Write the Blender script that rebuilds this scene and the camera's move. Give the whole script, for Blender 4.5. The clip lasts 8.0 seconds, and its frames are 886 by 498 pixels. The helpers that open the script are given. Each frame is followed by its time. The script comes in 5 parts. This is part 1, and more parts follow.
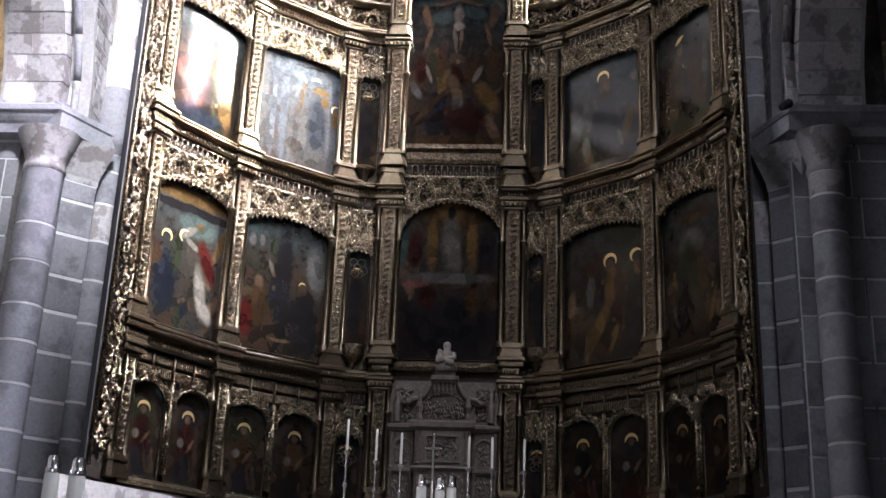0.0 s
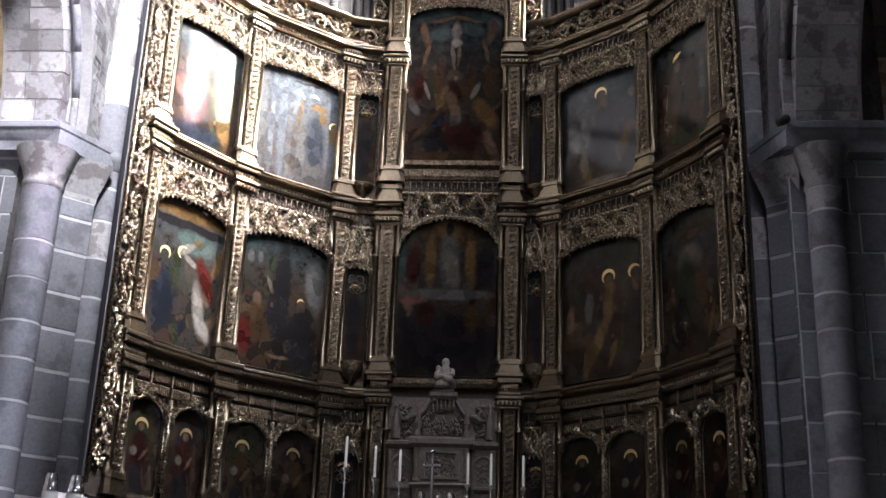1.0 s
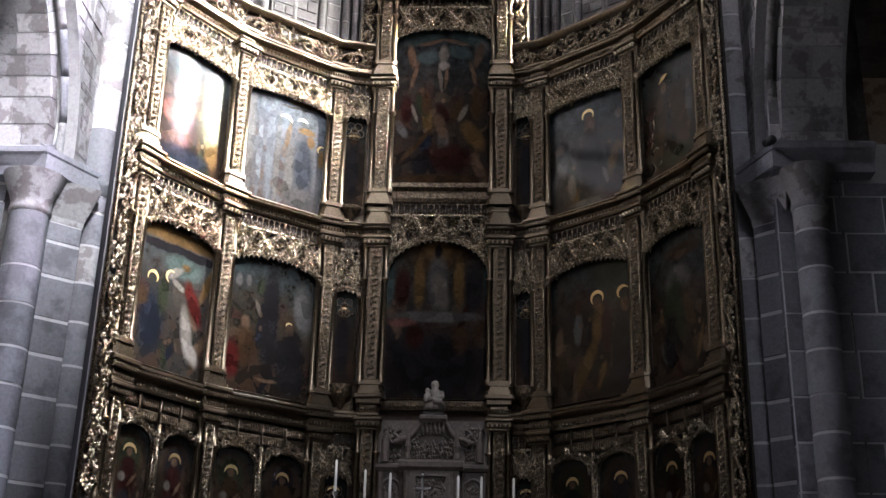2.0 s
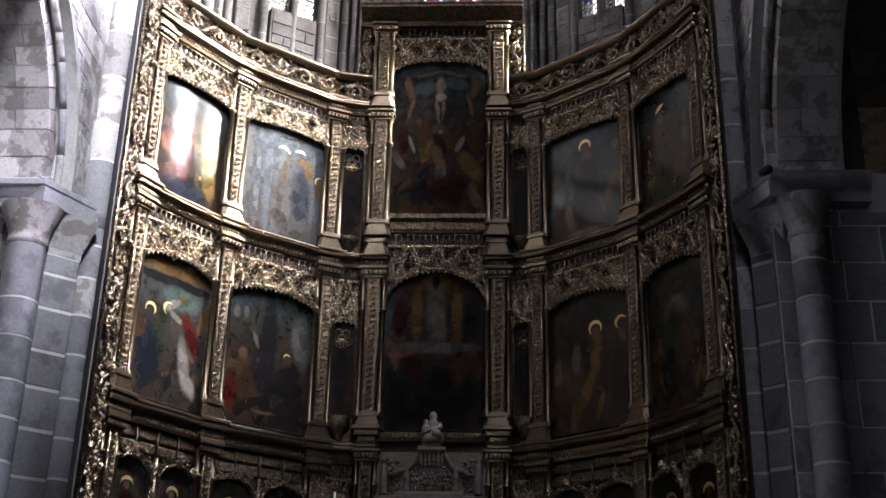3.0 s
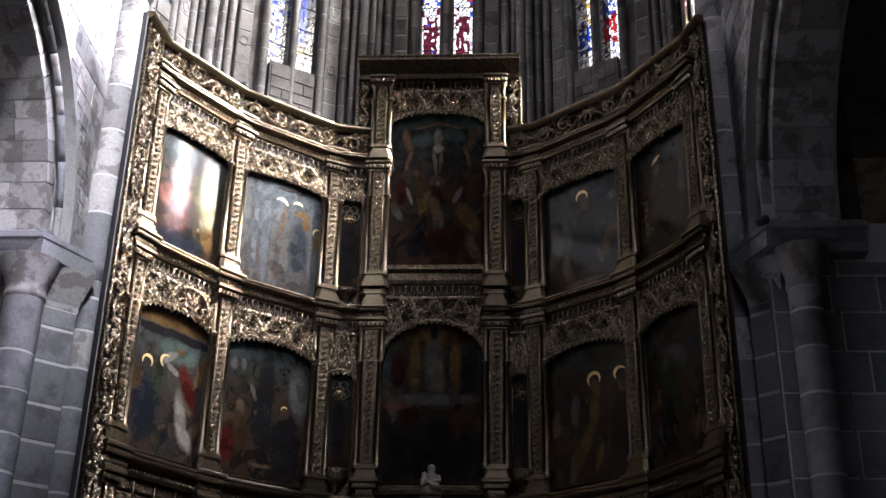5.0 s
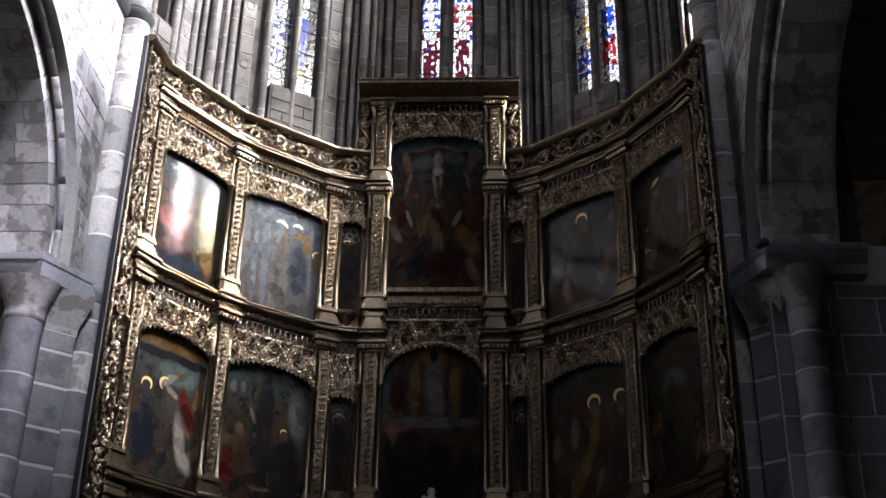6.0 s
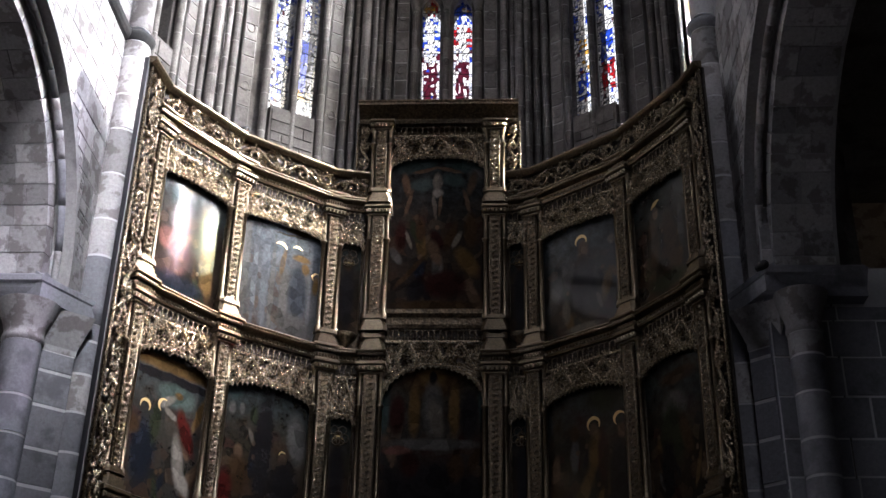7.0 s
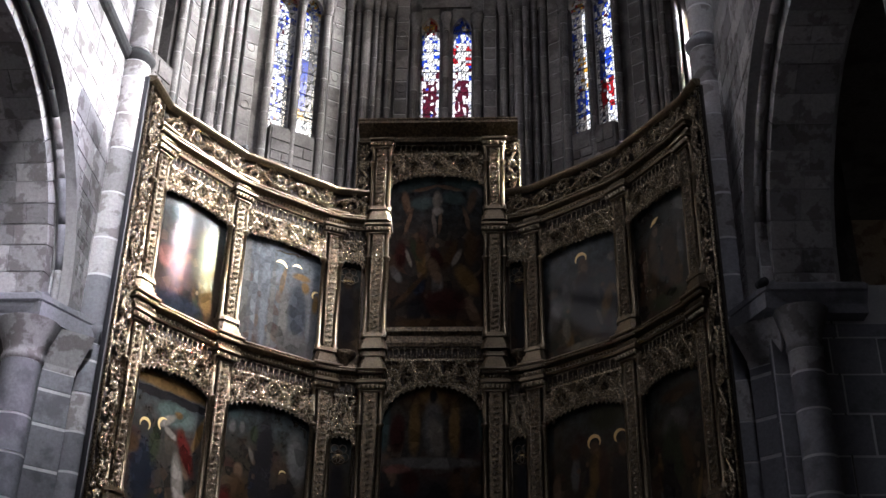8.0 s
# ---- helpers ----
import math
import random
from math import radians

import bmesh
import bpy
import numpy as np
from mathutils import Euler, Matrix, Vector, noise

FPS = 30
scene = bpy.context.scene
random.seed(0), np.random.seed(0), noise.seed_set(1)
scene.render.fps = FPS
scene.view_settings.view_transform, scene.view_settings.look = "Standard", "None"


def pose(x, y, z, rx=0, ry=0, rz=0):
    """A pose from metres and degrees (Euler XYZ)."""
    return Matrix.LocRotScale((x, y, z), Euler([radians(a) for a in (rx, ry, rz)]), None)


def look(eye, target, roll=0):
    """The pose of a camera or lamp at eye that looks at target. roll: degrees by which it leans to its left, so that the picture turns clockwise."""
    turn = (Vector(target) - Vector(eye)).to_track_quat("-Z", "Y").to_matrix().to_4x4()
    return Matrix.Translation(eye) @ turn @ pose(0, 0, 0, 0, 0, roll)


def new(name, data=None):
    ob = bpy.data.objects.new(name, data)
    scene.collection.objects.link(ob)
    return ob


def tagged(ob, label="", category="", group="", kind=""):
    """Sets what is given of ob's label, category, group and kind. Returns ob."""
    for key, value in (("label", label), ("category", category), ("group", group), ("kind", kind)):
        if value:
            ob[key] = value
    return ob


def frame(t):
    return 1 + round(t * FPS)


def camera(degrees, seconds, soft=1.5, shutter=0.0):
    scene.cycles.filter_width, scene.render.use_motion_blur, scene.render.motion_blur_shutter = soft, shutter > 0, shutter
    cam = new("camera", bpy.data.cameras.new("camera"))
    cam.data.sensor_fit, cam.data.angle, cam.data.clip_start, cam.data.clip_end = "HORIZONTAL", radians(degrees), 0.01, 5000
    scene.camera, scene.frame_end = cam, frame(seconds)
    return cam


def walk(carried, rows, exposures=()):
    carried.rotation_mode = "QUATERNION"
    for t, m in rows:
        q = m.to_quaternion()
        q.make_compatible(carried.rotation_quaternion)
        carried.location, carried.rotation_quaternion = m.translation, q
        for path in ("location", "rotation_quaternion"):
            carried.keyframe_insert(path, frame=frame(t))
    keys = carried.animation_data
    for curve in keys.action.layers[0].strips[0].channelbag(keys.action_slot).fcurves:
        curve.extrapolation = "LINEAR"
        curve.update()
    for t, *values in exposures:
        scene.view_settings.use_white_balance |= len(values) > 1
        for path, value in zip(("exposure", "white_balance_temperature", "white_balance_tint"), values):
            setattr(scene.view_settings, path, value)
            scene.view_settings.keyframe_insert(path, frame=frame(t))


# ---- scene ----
# The camera stands still and tilts upwards: seconds, pitch, yaw, roll in degrees
EYE = (0.9, -15.57, 1.6)
TURNS = [
    (0.0, 19.798, 3.700, 2.246),
    (0.5, 20.153, 3.806, 2.199),
    (1.0, 20.586, 3.644, 2.101),
    (1.5, 21.061, 3.309, 1.802),
    (3.0, 23.160, 3.002, 1.257),
    (3.5, 23.806, 3.023, 1.304),
    (4.0, 24.238, 2.978, 1.339),
    (4.5, 24.943, 2.962, 1.081),
    (6.0, 26.720, 2.945, 1.063),
    (6.5, 27.206, 2.948, 1.145),
    (7.0, 27.765, 2.944, 1.156),
    (7.5, 28.133, 2.955, 1.099),
    (8.0, 28.635, 2.955, 1.014),
]
STOPS = 1.52
cam = camera(40.95, 8.0, soft=1.5)


def aim(pitch, yaw, roll):
    return Matrix.Translation(EYE) @ pose(0, 0, 0, 0, 0, yaw) @ pose(0, 0, 0, 90 + pitch) @ pose(0, 0, 0, 0, 0, roll)


walk(cam, [(t, aim(p, y, r)) for t, p, y, r in TURNS], exposures=[(t, STOPS + e, 6150, 10) for t, e in ((0.0, 0.15), (1.5, 0.05), (3.0, -0.55), (4.5, -0.95), (6.5, -1.2), (8.0, -1.3))])

# ---- daylight ----
world = bpy.data.worlds.new("sky")
scene.world = world
world.use_nodes = True
wn = world.node_tree.nodes
sky = wn.new("ShaderNodeTexSky")
sky.sky_type = "NISHITA"
sky.sun_disc = False
sky.dust_density = 6.0
sky.sun_elevation = radians(31.5)
sky.sun_rotation = radians(120)
world.node_tree.links.new(sky.outputs[0], wn["Background"].inputs[0])
wn["Background"].inputs[1].default_value = 0.15


def area_lamp(name, eye, target, w, h, watts, colour=(1, 1, 1), spread=180):
    d = bpy.data.lights.new(name, "AREA")
    d.shape, d.size, d.size_y, d.energy, d.color = "RECTANGLE", w, h, watts, colour
    d.spread = radians(spread)
    ob = new(name, d)
    ob.matrix_world = look(eye, target)
    return ob


# the sun shines through the clerestory of the east side on to the west wing and pier
sun = bpy.data.lights.new("sun", "SUN")
sun.energy, sun.angle, sun.color = 2.6, radians(0.6), (1.0, 0.95, 0.86)
new("sun", sun).matrix_world = look((0, 0, 0), (-0.87, 0.50, -0.62))
# daylight in the openings: the two lights of the east apse window, and the clerestory
for x, y, ty, low in ((4.36, -1.02, -3.4, (1.0, 0.62, 0.62)), (4.13, -0.46, -2.9, (0.95, 1.0, 0.66))):
    area_lamp("window_daylight", (x, y, 14.35), (-3.1, ty + 1.2, 9.4), 0.23, 1.7, 185, (0.97, 0.97, 1.0), 60)
    area_lamp("window_daylight", (x, y, 12.85), (-3.1, ty + 1.2, 8.9), 0.23, 1.1, 85, low, 60)
area_lamp("clerestory_daylight", (3.85, -6.6, 16.9), (-4.65, -6.4, 9.4), 4.1, 7.4, 480, (0.84, 0.88, 1.0), 75)
# two narrow lamps added to reflect as stripes in the second bay's picture
for y, z in ((-4.12, 14.4), (-3.2, 14.9)):
    area_lamp("lancet_daylight", (3.87, y, z), (-4.65, y, z - 1.0), 0.5, 5.0, 16, (0.82, 0.91, 1.0), 70)
# unseen fill lamp added high behind the camera for the west pier and wing
area_lamp("choir_daylight", (2.0, -18.8, 21.0), (-3.7, -1.6, 9.6), 1.5, 1.6, 95, (0.95, 0.93, 0.97), 20)
# the north-east window throws its light on the shafts of the apse's west side
for x, y in ((2.73, 0.61), (2.25, 0.94)):
    area_lamp("apse_window_daylight", (x, y, 14.5), (-3.9, -1.0, 14.4), 0.26, 2.8, 25, (1.0, 0.96, 0.92), 60)
area_lamp("window_daylight", (4.2, -0.74, 15.42), (-4.0, -0.2, 15.0), 0.5, 0.3, 260, (1.0, 0.97, 0.95), 34)
# a thin sunbeam through one amber piece of the east window
area_lamp("amber_sunbeam", (4.28, -1.02, 13.2), (-3.0, -1.5, 7.72), 0.05, 0.14, 14.0, (1.0, 0.55, 0.22), 3)
# two more unseen fill lamps, added to lift the dark lower parts
area_lamp("nave_window_daylight", (5.2, -31.0, 15.5), (-1.5, 0.0, 6.0), 3.0, 5.0, 38, (0.93, 0.92, 1.0), 60)
area_lamp("nave_daylight", (3.4, -10.0, 20.0), (-3.0, -2.5, 4.2), 3.0, 3.0, 85, (0.95, 0.92, 1.0), 70)

# ---- geometry helpers ----


class Geo:
    """Collects vertices and faces of one mesh."""

    def __init__(self):
        self.v, self.f, self.m, self.s = [], [], [], []

    def add(self, verts, faces, mat=0, smooth=False):
        n = len(self.v)
        self.v.extend(tuple(p) for p in verts)
        for q in faces:
            self.f.append(tuple(i + n for i in q))
            self.m.append(mat)
            self.s.append(smooth)

    def box(self, x0, x1, y0, y1, z0, z1, c=0.0, mat=0):
        """A box; with c its edges towards -y (the seen side) are chamfered."""
        if c <= 0:
            v = [(x0, y0, z0), (x1, y0, z0), (x1, y1, z0), (x0, y1, z0), (x0, y0, z1), (x1, y0, z1), (x1, y1, z1), (x0, y1, z1)]
            self.add(v, [(0, 3, 2, 1), (4, 5, 6, 7), (0, 1, 5, 4), (1, 2, 6, 5), (2, 3, 7, 6), (3, 0, 4, 7)], mat)
            return
        f = [(x0 + c, y0, z0 + c), (x1 - c, y0, z0 + c), (x1 - c, y0, z1 - c), (x0 + c, y0, z1 - c)]
        g = [(x0, y0 + c, z0), (x1, y0 + c, z0), (x1, y0 + c, z1), (x0, y0 + c, z1)]
        h = [(x0, y1, z0), (x1, y1, z0), (x1, y1, z1), (x0, y1, z1)]
        k = [(0, 1, 2, 3), (11, 10, 9, 8)]
        for i in range(4):
            j = (i + 1) % 4
            k += [(i, i + 4, j + 4, j), (i + 4, i + 8, j + 8, j + 4)]
        self.add(f + g + h, k, mat)

    def tube(self, pts, r, n=5, mat=0, closed=False):
        """A round bar along a line of points; r: one radius or one for each point."""
        pts = [Vector(p) for p in pts]
        m = len(pts)
        rs = r if isinstance(r, (list, tuple)) else [r] * m
        verts = []
        for i, p in enumerate(pts):
            a = pts[i - 1] if i or closed else p
            b = pts[(i + 1) % m] if i < m - 1 or closed else p
            d = (b - a).normalized()
            side = d.cross(Vector((0, 1, 0)))
            if side.length < 1e-3:
                side = d.cross(Vector((1, 0, 0)))
            side.normalize()
            up = side.cross(d)
            for k in range(n):
                w = 2 * math.pi * k / n
                verts.append(p + (side * math.cos(w) + up * math.sin(w)) * rs[i])
        faces = []
        for i in range(m if closed else m - 1):
            j = (i + 1) % m
            for k in range(n):
                l = (k + 1) % n
                faces.append((i * n + k, i * n + l, j * n + l, j * n + k))
        if not closed:
            faces += [tuple(range(n - 1, -1, -1)), tuple(range((m - 1) * n, m * n))]
        self.add(verts, faces, mat, True)

    def lathe(self, cx, cy, prof, n=12, mat=0, a0=0.0, a1=2 * math.pi):
        """Turns a profile of (radius, z) round the upright axis."""
        full = abs(a1 - a0 - 2 * math.pi) < 1e-6
        cols = n if full else n + 1
        verts = []
        for r, z in prof:
            for k in range(cols):
                w = a0 + (a1 - a0) * k / n
                verts.append((cx + r * math.cos(w), cy + r * math.sin(w), z))
        faces = []
        for i in range(len(prof) - 1):
            for k in range(n):
                l = (k + 1) % cols
                faces.append((i * cols + k, i * cols + l, (i + 1) * cols + l, (i + 1) * cols + k))
        if full:
            self.add(verts, [tuple(range(n - 1, -1, -1)), tuple(range((len(prof) - 1) * n, len(prof) * n))], mat)
        self.add(verts, faces, mat, n > 8)

    def run(self, prof, x0, x1, mat=0, y=0.0):
        """A moulding: a profile of (forward, z), from the back at the foot to the back at the top, drawn along x."""
        n = len(prof)
        v = [(x, y - d, z) for x in (x0, x1) for d, z in prof]
        f = [(i, n + i, n + i + 1, i + 1) for i in range(n - 1)]
        f += [tuple(range(n)), tuple(range(2 * n - 1, n - 1, -1)), (n - 1, 2 * n - 1, n, 0)]
        self.add(v, f, mat)

    def leaf(self, x, y, z, size, turn, mat=0):
        """A small curled carved leaf that stands off the face."""
        c, s = math.cos(turn) * size, math.sin(turn) * size
        pts = [(-0.15, 0), (0.2, 0.38), (0.62, 0.3), (1.0, 0.02), (0.62, -0.3), (0.2, -0.38)]
        v = [(x + p * c - q * s, y + (0.06 * size if abs(q) > 0.1 else -0.2 * size), z + p * s + q * c) for p, q in pts]
        v.append((x + 0.45 * c, y - 0.42 * size, z + 0.45 * s))
        self.add(v, [(6, (i + 1) % 6, i) for i in range(6)], mat)

    def bead(self, x, y, z, r, mat=0, sz=1.0):
        v = [(x - r, y, z), (x + r, y, z), (x, y - r, z), (x, y + r, z), (x, y, z - r * sz), (x, y, z + r * sz)]
        self.add(v, [(2, 1, 5), (0, 2, 5), (3, 0, 5), (1, 3, 5), (1, 2, 4), (2, 0, 4), (0, 3, 4), (3, 1, 4)], mat, True)

    def mesh(self, name, *mats):
        me = bpy.data.meshes.new(name)
        me.from_pydata(self.v, [], self.f)
        for m in mats:
            me.materials.append(m)
        me.polygons.foreach_set("material_index", self.m)
        me.polygons.foreach_set("use_smooth", self.s)
        me.validate()
        me.update()
        return me


def part(name, geo, mats, parent=None, label="", m=None):
    """Links a Geo as one mesh object under a thing or under a part."""
    mats = mats if isinstance(mats, (list, tuple)) else (mats,)
    ob = new(name, geo.mesh(name, *mats))
    if parent is not None:
        ob.parent = parent
    if m is not None:
        ob.matrix_local = m
    if label:
        tagged(ob, label)
    return ob


def thing(name, label, category, group="", kind="", m=None):
    ob = tagged(new(name), label, category, group, kind)
    if m is not None:
        ob.matrix_world = m
    return ob


rnd = random.Random(7)

# ---- materials ----


def material(name):
    mat = bpy.data.materials.new(name)
    mat.use_nodes = True
    nt = mat.node_tree
    return mat, nt, nt.nodes["Principled BSDF"]


def node(nt, kind, **values):
    n = nt.nodes.new(kind)
    for k, v in values.items():
        n.inputs[k.replace("_", " ")].default_value = v
    return n


def noise_node(nt, scale, detail=4.0, rough=0.6, coord=None):
    n = node(nt, "ShaderNodeTexNoise", Scale=scale, Detail=detail, Roughness=rough)
    if coord is not None:
        nt.links.new(coord, n.inputs["Vector"])
    return n


def ramp(nt, source, stops):
    r = nt.nodes.new("ShaderNodeValToRGB")
    while len(r.color_ramp.elements) < len(stops):
        r.color_ramp.elements.new(0.5)
    for e, (p, c) in zip(r.color_ramp.elements, stops):
        e.position, e.color = p, (*c, 1) if len(c) == 3 else c
    nt.links.new(source, r.inputs[0])
    return r


def mix(nt, factor, a, b, mode="MIX"):
    n = nt.nodes.new("ShaderNodeMix")
    n.data_type, n.blend_type = "RGBA", mode
    for sock, val in ((n.inputs[0], factor), (n.inputs[6], a), (n.inputs[7], b)):
        if isinstance(val, (int, float)):
            sock.default_value = val
        elif isinstance(val, tuple):
            sock.default_value = (*val, 1)
        else:
            nt.links.new(val, sock)
    return n.outputs[2]


def bump(nt, bsdf, height, strength, distance):
    b = node(nt, "ShaderNodeBump", Strength=strength, Distance=distance)
    nt.links.new(height, b.inputs["Height"])
    nt.links.new(b.outputs[0], bsdf.inputs["Normal"])


def place(nt):
    """The place on the object, shifted at random from object to object."""
    g = nt.nodes.new("ShaderNodeNewGeometry")
    return g.outputs["Position"]


def stone(name, light, dark, stain, amount, rough=0.85, vary=0.25, size=2.6, soft=0.055):
    mat, nt, b = material(name)
    pos = place(nt)
    big = noise_node(nt, size, 6, 0.6, pos)
    fine = noise_node(nt, 24, 6, 0.75, pos)
    info = nt.nodes.new("ShaderNodeObjectInfo")
    base = ramp(nt, fine.outputs[0], [(0.3, dark), (0.72, light)]).outputs[0]
    patch = ramp(nt, big.outputs[0], [(0.615 - soft - amount, (0, 0, 0)), (0.615 + soft - amount, (1, 1, 1))]).outputs[0]
    col = mix(nt, patch, base, mix(nt, fine.outputs[0], stain, dark))
    tone = node(nt, "ShaderNodeMapRange", To_Min=1 - vary, To_Max=1 + vary)
    nt.links.new(info.outputs["Random"], tone.inputs["Value"])
    hsv = nt.nodes.new("ShaderNodeHueSaturation")
    nt.links.new(col, hsv.inputs["Color"])
    nt.links.new(tone.outputs[0], hsv.inputs["Value"])
    nt.links.new(hsv.outputs[0], b.inputs["Base Color"])
    b.inputs["Roughness"].default_value = rough
    h = nt.nodes.new("ShaderNodeMath")
    h.operation = "ADD"
    nt.links.new(big.outputs[0], h.inputs[0])
    nt.links.new(fine.outputs[0], h.inputs[1])
    bump(nt, b, h.outputs[0], 0.5, 0.015)
    return mat


granite = stone("grey_granite", (0.31, 0.31, 0.34), (0.20, 0.20, 0.215), (0.125, 0.12, 0.135), 0.03, 0.8, 0.22)
pale_stone = stone("pale_patched_stone", (0.48, 0.465, 0.465), (0.30, 0.285, 0.285), (0.16, 0.138, 0.13), 0.075, 0.88, 0.36, 3.6, 0.025)
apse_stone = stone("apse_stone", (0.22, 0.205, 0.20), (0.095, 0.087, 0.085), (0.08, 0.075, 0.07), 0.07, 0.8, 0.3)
mortar = stone("lime_mortar", (0.76, 0.75, 0.76), (0.62, 0.61, 0.62), (0.5, 0.49, 0.49), 0.0, 0.95, 0.05)
mortar_grey = stone("grey_mortar", (0.42, 0.41, 0.40), (0.28, 0.27, 0.27), (0.2, 0.2, 0.2), 0.0, 0.95, 0.05)
floor_stone = stone("floor_stone", (0.26, 0.25, 0.24), (0.17, 0.16, 0.16), (0.12, 0.11, 0.11), 0.02, 0.6, 0.2)
# a far darker stone for the west arch roll, string course and ring
dark_rib = stone("dark_moulding_stone", (0.05, 0.05, 0.052), (0.028, 0.028, 0.03), (0.02, 0.02, 0.02), 0.02, 0.85, 0.1)


def gilding(name, gold, grime, metal, rough, cover, carve=0.4, relief_depth=0.7):
    mat, nt, b = material(name)
    pos = place(nt)
    big = noise_node(nt, 3.0, 4, 0.6, pos)
    fine = noise_node(nt, 42, 6, 0.75, pos)
    m1 = ramp(nt, big.outputs[0], [(0.35, (0, 0, 0)), (0.7, (1, 1, 1))]).outputs[0]
    m2 = ramp(nt, fine.outputs[0], [(cover, (0, 0, 0)), (cover + 0.2, (1, 1, 1))]).outputs[0]
    col = mix(nt, m2, mix(nt, m1, gold, tuple(c * 0.75 for c in gold)), grime)
    nt.links.new(col, b.inputs["Base Color"])
    mr = node(nt, "ShaderNodeMapRange", To_Min=metal, To_Max=metal * 0.55)
    nt.links.new(m2, mr.inputs["Value"])
    nt.links.new(mr.outputs[0], b.inputs["Metallic"])
    rr = node(nt, "ShaderNodeMapRange", To_Min=rough, To_Max=rough + 0.3)
    nt.links.new(fine.outputs[0], rr.inputs["Value"])
    nt.links.new(rr.outputs[0], b.inputs["Roughness"])
    # chased leafwork: small rounded lobes, shading of the hollows put into the colour
    warp = nt.nodes.new("ShaderNodeVectorMath")
    warp.operation = "MULTIPLY_ADD"
    nt.links.new(noise_node(nt, 9, 2, 0.5, pos).outputs["Color"], warp.inputs[0])
    warp.inputs[1].default_value = (0.12, 0.12, 0.12)
    nt.links.new(pos, warp.inputs[2])
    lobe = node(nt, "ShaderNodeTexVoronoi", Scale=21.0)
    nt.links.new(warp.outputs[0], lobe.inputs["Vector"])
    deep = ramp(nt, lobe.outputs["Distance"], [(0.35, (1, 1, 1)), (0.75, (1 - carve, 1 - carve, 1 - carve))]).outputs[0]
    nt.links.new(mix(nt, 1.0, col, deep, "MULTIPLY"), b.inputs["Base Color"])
    h = nt.nodes.new("ShaderNodeMath")
    h.operation = "MULTIPLY_ADD"
    nt.links.new(lobe.outputs["Distance"], h.inputs[0])
    h.inputs[1].default_value = -2.2 * carve
    nt.links.new(fine.outputs[0], h.inputs[2])
    bump(nt, b, h.outputs[0], relief_depth, 0.014)
    return mat


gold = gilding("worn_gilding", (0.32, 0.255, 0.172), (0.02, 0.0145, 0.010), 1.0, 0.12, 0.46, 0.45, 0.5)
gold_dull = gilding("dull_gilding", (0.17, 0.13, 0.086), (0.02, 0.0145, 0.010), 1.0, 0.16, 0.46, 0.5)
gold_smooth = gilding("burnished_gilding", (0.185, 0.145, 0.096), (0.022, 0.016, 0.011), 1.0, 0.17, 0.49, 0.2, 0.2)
# ground behind the carving, the shade of its recesses put into the dark colour
gold_back = gilding("shaded_gilded_ground", (0.035, 0.022, 0.014), (0.012, 0.009, 0.007), 0.4, 0.5, 0.42)


def plain(name, colour, rough=0.6, metal=0.0, grain=40.0, depth=0.15):
    mat, nt, b = material(name)
    n = noise_node(nt, grain, 5, 0.65, place(nt))
    c = ramp(nt, n.outputs[0], [(0.3, tuple(v * (1 - depth) for v in colour)), (0.7, tuple(min(1, v * (1 + depth)) for v in colour))]).outputs[0]
    nt.links.new(c, b.inputs["Base Color"])
    b.inputs["Roughness"].default_value, b.inputs["Metallic"].default_value = rough, metal
    bump(nt, b, n.outputs[0], 0.15, 0.004)
    return mat


black_board = plain("black_painted_board", (0.015, 0.015, 0.018), 0.6)
old_wood = plain("old_dark_wood", (0.07, 0.045, 0.03), 0.7, 0, 12, 0.4)
silver = plain("polished_silver", (0.72, 0.71, 0.69), 0.22, 1.0, 25, 0.1)
wax = plain("white_wax", (0.80, 0.78, 0.72), 0.45, 0, 15, 0.05)
alabaster = plain("aged_alabaster", (0.11, 0.088, 0.072), 0.5, 0, 18, 0.45)
lead = plain("lead_came", (0.03, 0.03, 0.035), 0.6, 0.4)

HALO = plain("gold_leaf", (0.55, 0.40, 0.18), 0.35, 0.7, 50, 0.2)


